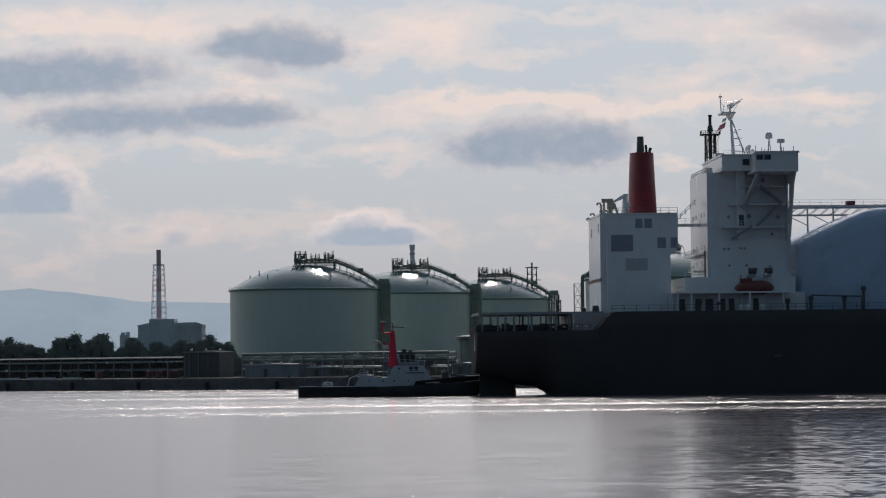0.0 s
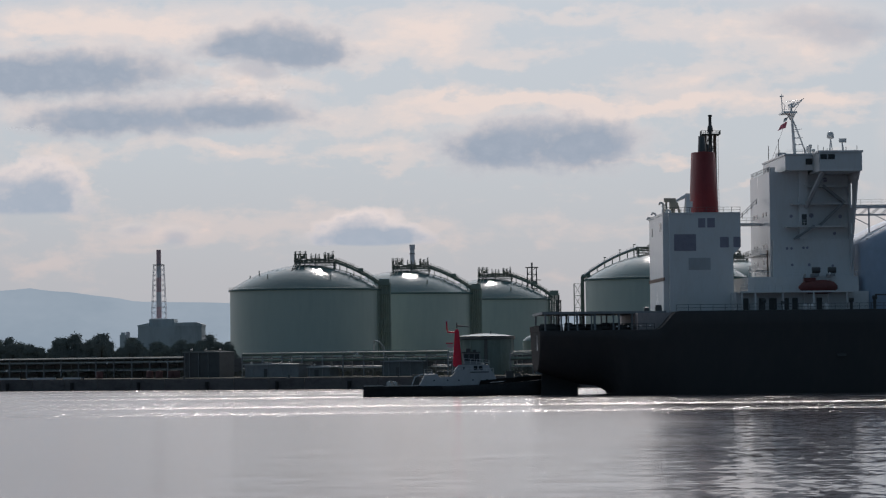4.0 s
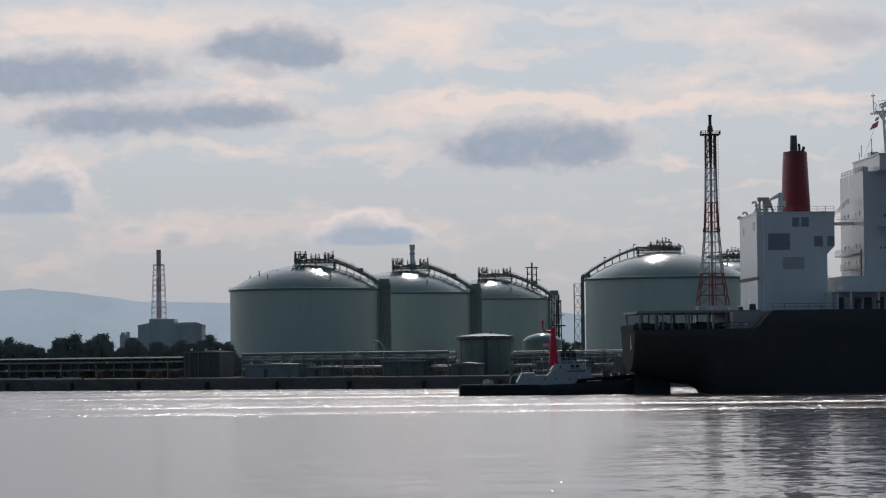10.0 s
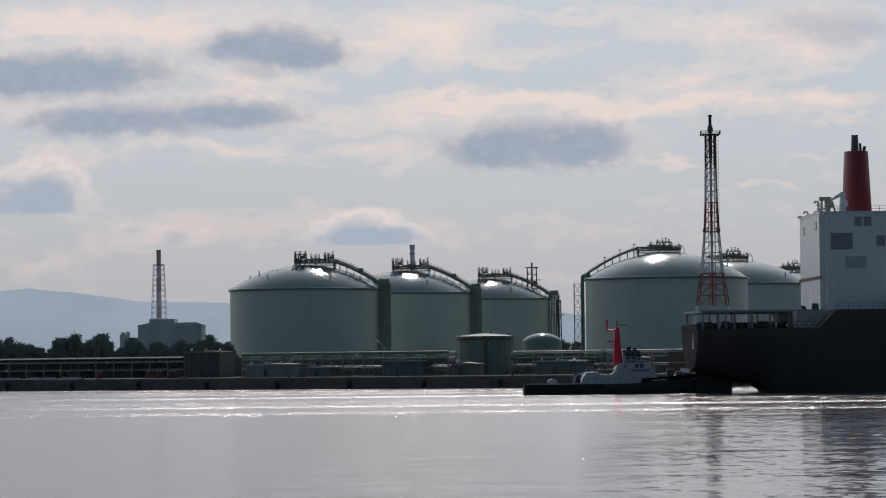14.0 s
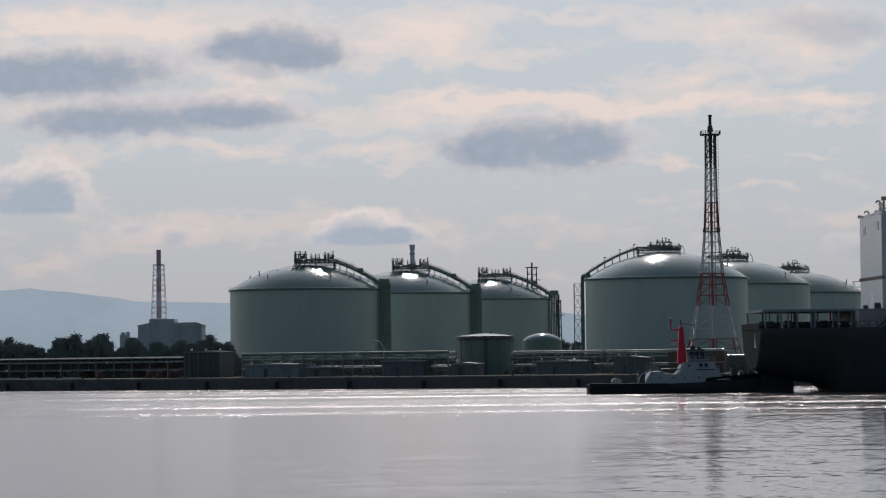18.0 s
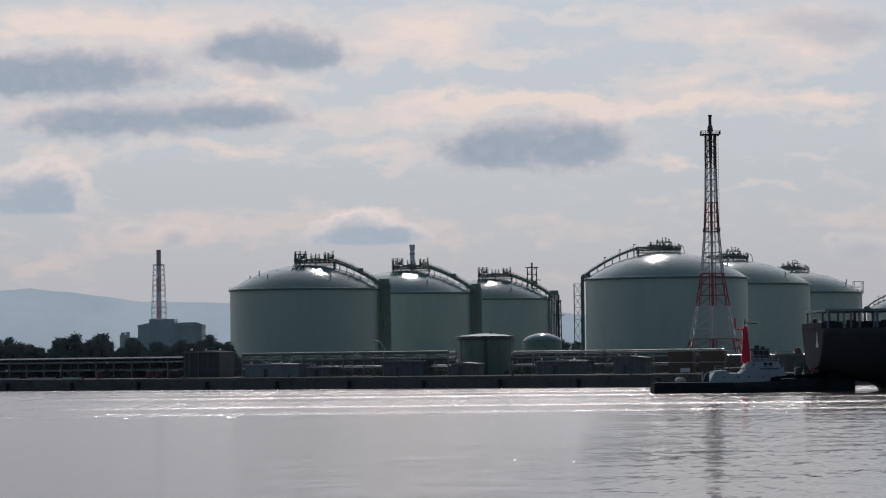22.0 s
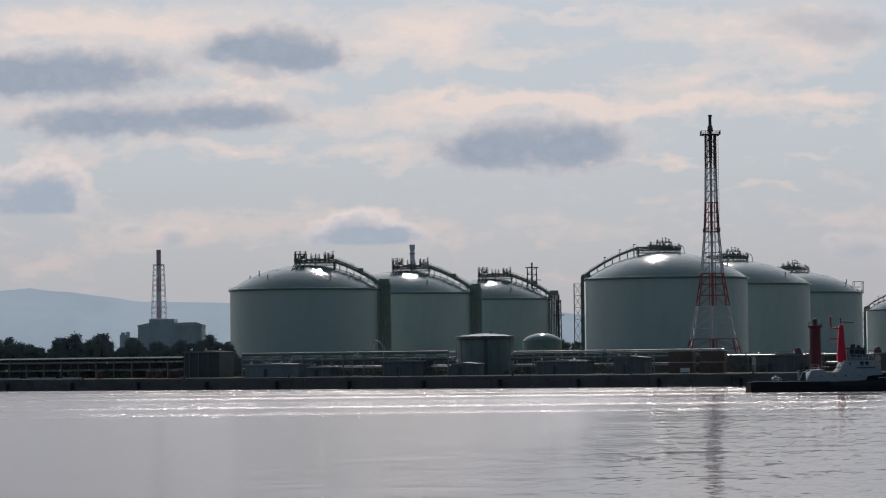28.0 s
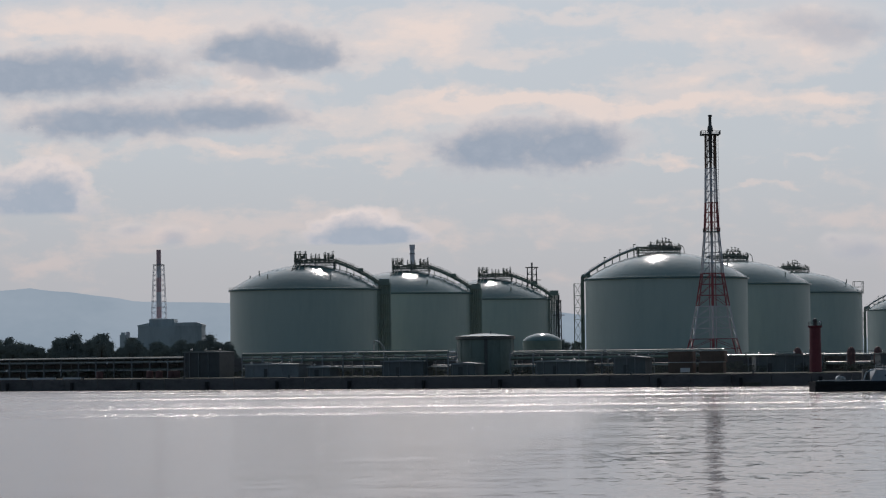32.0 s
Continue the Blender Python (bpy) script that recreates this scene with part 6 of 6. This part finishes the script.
def dome_tank():
    t = thing("round_tank", pose(27.8, 800, GROUND), "small green round tank with a shiny dome", "storage tank")
    bm = bmesh.new()
    add_lathe(bm, [(5.5, -0.4), (5.5, 9.0)], 40)
    part("wall", bm, M["green"], t)
    bm = bmesh.new()
    add_lathe(bm, [(5.6, 8.9), (5.5, 9.1), (4.6, 9.9), (3.2, 10.6), (1.6, 11.0), (0, 11.1)], 40)
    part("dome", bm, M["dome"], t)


dome_tank()


def loop_pipe():
    """A bent expansion loop that rises over the pipe rack."""
    t = thing("bent_pipe", pose(-15.6, 735, GROUND), "bent bright-edged steel pipe over the rack", "pipe")
    bm = bmesh.new()
    add_path(bm, [(-3.4, 30, -0.3), (-3.4, 30, 9.0), (-3.3, 29, 9.3), (-2.6, 0.6, 9.1), (-2.0, 0, 8.95), (-0.9, 0, 8.3), (0.0, 0, 7.0), (0.4, 0, 5.4), (0.5, 0, 3.0), (0.5, 0, -0.3)], 0.2, 8)
    part("loop", bm, M["pipe"], t)
    part("collar", build(add_rod, (0.5, 0, 3.0), (0.5, 0, 3.4), 0.36, None, 10), M["grey"], t)


loop_pipe()
for x, y in ((86.2, 690), (99.3, 690), (105.8, 690), (92.0, 700)):
    t = thing("vent_cap", pose(x, y, GROUND), "dark red round-topped vent drum", "vent", "red vent drums")
    bm = bmesh.new()
    add_lathe(bm, [(1.0, -0.3), (1.0, 4.8), (0.8, 5.4), (0.4, 5.8), (0, 5.9)], 16)
    part("drum", bm, M["darkred"], t)


def grey_stack():
    t = thing("chimney", pose(-19.6, 1800, GROUND), "slim pale grey steel chimney", "chimney")
    bm = bmesh.new()
    add_lathe(bm, [(2.2, -0.5), (1.5, 66), (1.45, 75)], 20)
    part("shaft", bm, M["stackwhite"], t)
    for z in (56.0, 64.0, 72.0):
        bm = bmesh.new()
        add_lathe(bm, [(1.5, z), (1.8, z), (1.8, z + 0.5), (1.5, z + 0.5)], 20, smooth=False)
        part("flange", bm, M["grey"], t)
    bm = bmesh.new()
    add_lathe(bm, [(1.6, 75), (1.75, 75.2), (1.75, 78.0), (1.2, 78.0), (1.2, 76)], 20, smooth=False)
    part("cap", bm, M["stackwhite"], t)


grey_stack()


def lattice_mast(x, y, h, w, label, arms=True, z=GROUND):
    t = thing("lattice_mast", pose(x, y, z), label, "lattice mast")
    bm = bmesh.new()
    n = int(h / 4)
    for sx in (-1, 1):
        for sy in (-1, 1):
            add_rod(bm, (sx * w, sy * w, -0.3), (sx * w * 0.7, sy * w * 0.7, h), 0.26, None, 5)
    for i in range(n):
        a, b = h * i / n, h * (i + 1) / n
        wa, wb = w * (1 - 0.3 * i / n), w * (1 - 0.3 * (i + 1) / n)
        for s in (-1, 1):
            add_rod(bm, (-wa, s * wa, a), (wb, s * wb, b), 0.16, None, 4)
            add_rod(bm, (s * wa, -wa, a), (s * wb, wb, b), 0.16, None, 4)
            add_rod(bm, (-wb, s * wb, b), (wb, s * wb, b), 0.16, None, 4)
    part("lattice", bm, M["dark"], t)
    part("riser", build(add_rod, (0, 0, -0.3), (0, 0, h + 2.6), 0.5, None, 8), M["dark"], t)
    part("platform", boxes((-w, w, -w, w, h - 0.3, h)), M["dark"], t)
    if arms:
        part("arm", boxes((-w - 1.4, w + 1.4, -0.3, 0.3, h - 7.5, h - 7.1)), M["dark"], t)


lattice_mast(50.2, 1600, 56.2, 3.6, "dark lattice mast with a platform")
lattice_mast(57.0, 1400, 33.0, 1.4, "slim dark lattice mast beside the tanks")


def far_silo():
    t = thing("silo", pose(-280.0, 2480, 0), "pale blue-grey silo tower beyond the trees", "silo")
    part("tower", boxes((-4.0, 1.5, -4, 4, 1, 33.0)), M["cladding"], t)
    part("lift_shaft", boxes((1.5, 4.2, -3, 3, 1, 35.5)), M["stackwhite"], t)
    part("head", boxes((-3.0, 0.5, -2.5, 2.5, 33.0, 35.0)), M["cladding"], t)


far_silo()


def bund():
    """Earth-backed containment wall between the shore yard and the tanks."""
    w = tagged(new("bund_wall"), "long dark concrete containment wall behind the quay yard", "wall", kind="structure")
    xs = [-170 + 10.0 * i for i in range(42)]
    for i, (a, b) in enumerate(zip(xs, xs[1:])):
        ya, yb = shore_y(a) + 62, shore_y(b) + 62
        top = 7.9 if a < 60 else 7.1
        bm = bmesh.new()
        v = [bm.verts.new(p) for p in ((a, ya, 2.6), (b - 0.08, yb, 2.6), (b - 0.08, yb, top), (a, ya, top), (a, ya + 1.0, 2.6), (b - 0.08, yb + 1.0, 2.6), (b - 0.08, yb + 1.0, top), (a, ya + 1.0, top))]
        for f in ((0, 1, 2, 3), (3, 2, 6, 7), (5, 4, 7, 6), (1, 5, 6, 2), (4, 0, 3, 7)):
            bm.faces.new([v[k] for k in f])
        part("wall_panel", bm, M["quay"], w)


bund()


def shrubs(name, rows, label, seed, tall):
    """Low dark bushes along the yard, one mass of small leaves."""
    rnd = random.Random(seed)
    verts, faces = [], []
    for x, y in rows:
        h = tall * rnd.uniform(0.5, 1.1)
        for k in range(80):
            p = Vector((x + rnd.gauss(0, 1.1), y + rnd.gauss(0, 0.8), GROUND - 0.1 + h * rnd.random() ** 0.8))
            u = Vector((rnd.uniform(-1, 1), rnd.uniform(-1, 1), rnd.uniform(-0.5, 1))).normalized()
            v = u.orthogonal().normalized()
            s = rnd.uniform(0.15, 0.4)
            i = len(verts)
            verts += [p - u * s, p + v * s * 0.6, p + u * s, p - v * s * 0.6]
            faces.append((i, i + 1, i + 2, i + 3))
    me = bpy.data.meshes.new(name)
    me.from_pydata([tuple(v) for v in verts], [], faces)
    me.materials.append(M["scrub"])
    tagged(new(name, me), label, "shrubs", kind="stuff")


rnd = random.Random(21)
shrubs("shrubs", [(x, shore_y(x) + 30 + rnd.uniform(-6, 18)) for x in [-150 + 1.5 * i for i in range(180)] if rnd.random() < 0.75], "dark low bushes in the quay yard", 4, 2.6)


# ---- trees ----
def pine(h, seed, label):
    rnd = random.Random(seed)
    t = thing("tree", pose(0, 0, 0), label, "tree", "shelter belt of trees")
    bm = bmesh.new()
    lean = rnd.uniform(-0.06, 0.06)
    add_rod(bm, (0, 0, -0.4), (lean * h, 0, h * 0.86), 0.3, 0.07, 7)
    clumps = []
    for i in range(34):
        z = h * (0.14 + 0.78 * i / 33)
        a = rnd.uniform(0, 6.28)
        reach = h * 0.25 * (1.25 - 0.95 * i / 33) * rnd.uniform(0.4, 1.15)
        e = Vector((lean * z + reach * math.cos(a), reach * math.sin(a), z + rnd.uniform(0.1, 0.9)))
        add_rod(bm, (lean * z, 0, z - 0.5), e, 0.09, 0.03, 4)
        clumps.append((e, rnd.uniform(0.9, 1.6) * h / 14))
    clumps.append((Vector((lean * h, 0, h * 0.93)), h * 0.07))
    part("trunk", bm, M["bark"], t)
    verts, faces = [], []
    for c, r in clumps:
        for k in range(130):
            d = Vector((rnd.gauss(0, 1), rnd.gauss(0, 1), rnd.gauss(0, 0.7)))
            p = c + d * r * 0.58
            a = rnd.uniform(0, 6.28)
            u = Vector((math.cos(a), math.sin(a), rnd.uniform(-0.25, 0.25)))
            v = Vector((-math.sin(a) * 0.15, math.cos(a) * 0.15, 1.0))
            s = rnd.uniform(0.14, 0.32)
            i = len(verts)
            verts += [p - u * s, p + v * s * 0.8, p + u * s, p - v * s * 0.8]
            faces.append((i, i + 1, i + 2, i + 3))
    me = bpy.data.meshes.new("crown")
    me.from_pydata([tuple(v) for v in verts], [], faces)
    me.materials.append(M["leaf"])
    crown_ob = new("crown", me)
    crown_ob.parent = t
    return t


kinds = [pine(13, 1, "dark green coastal pine with a ragged crown"), pine(11.5, 2, "dark green coastal pine with a ragged crown"),
         pine(14.5, 3, "tall dark pine with an open crown"), pine(10, 4, "low bushy dark pine")]
rnd = random.Random(8)
spots = []
for i in range(62):
    spots.append((-168 + i * 1.52 + rnd.uniform(-0.7, 0.7), 1000 + rnd.uniform(-6, 6)))
for i in range(34):
    spots.append((-164 + i * 2.6 + rnd.uniform(-1, 1), 975 + rnd.uniform(-5, 5)))
for i in range(9):
    spots.append((45 + i * 2.2 + rnd.uniform(-1, 1), 1330 + rnd.uniform(-6, 6)))


def tree_scale(x, y):
    """The belt rises in groups, with a dip between them."""
    b = 1000 * x / y
    if b > 20:
        return 1.0
    for b0, b1, k in ((-175, -143, 0.98), (-143, -137, 0.85), (-137, -117, 1.0), (-117, -108, 0.9), (-108, -90, 0.86), (-90, -70, 0.92)):
        if b0 <= b < b1:
            return k
    return 0.9


for i, (x, y) in enumerate(spots):
    m = pose(x, y, GROUND - rnd.uniform(0, 1.2), 0, 0, rnd.uniform(0, 360)) @ Matrix.Scale(tree_scale(x, y) * rnd.uniform(0.9, 1.06), 4)
    if i < 4:
        kinds[i].matrix_basis = m
    else:
        copy_thing(kinds[rnd.choice((0, 1, 1, 2, 3, 3))], m)

# ---- what moves ----
def drift(ob, start, speed, yaw):
    """A steady way along a heading."""
    way = Vector((math.cos(radians(yaw)), math.sin(radians(yaw)), 0)) * speed
    rows = []
    for i in range(9):
        t = 4.0 * i
        p = Vector(start) + way * t
        rows.append((t, pose(p.x, p.y, p.z, 0, 0, yaw)))
    walk(ob, rows)


def motions():
    drift(ship, (4.2, 522, 0), SHIP_SPEED, SHIP_YAW)
    drift(tug, (-27.0, 525, 0), TUG_SPEED, 1.0)
    for c, (x, far, z, dx, dz) in clouds:
        walk(c, [(4.0 * i, pose(x + dx * i / 8, far, z + dz * i / 8)) for i in range(9)])
    walk(water, [(4.0 * i, pose(-1.2 * i, -0.6 * i, 0)) for i in range(9)])


motions()
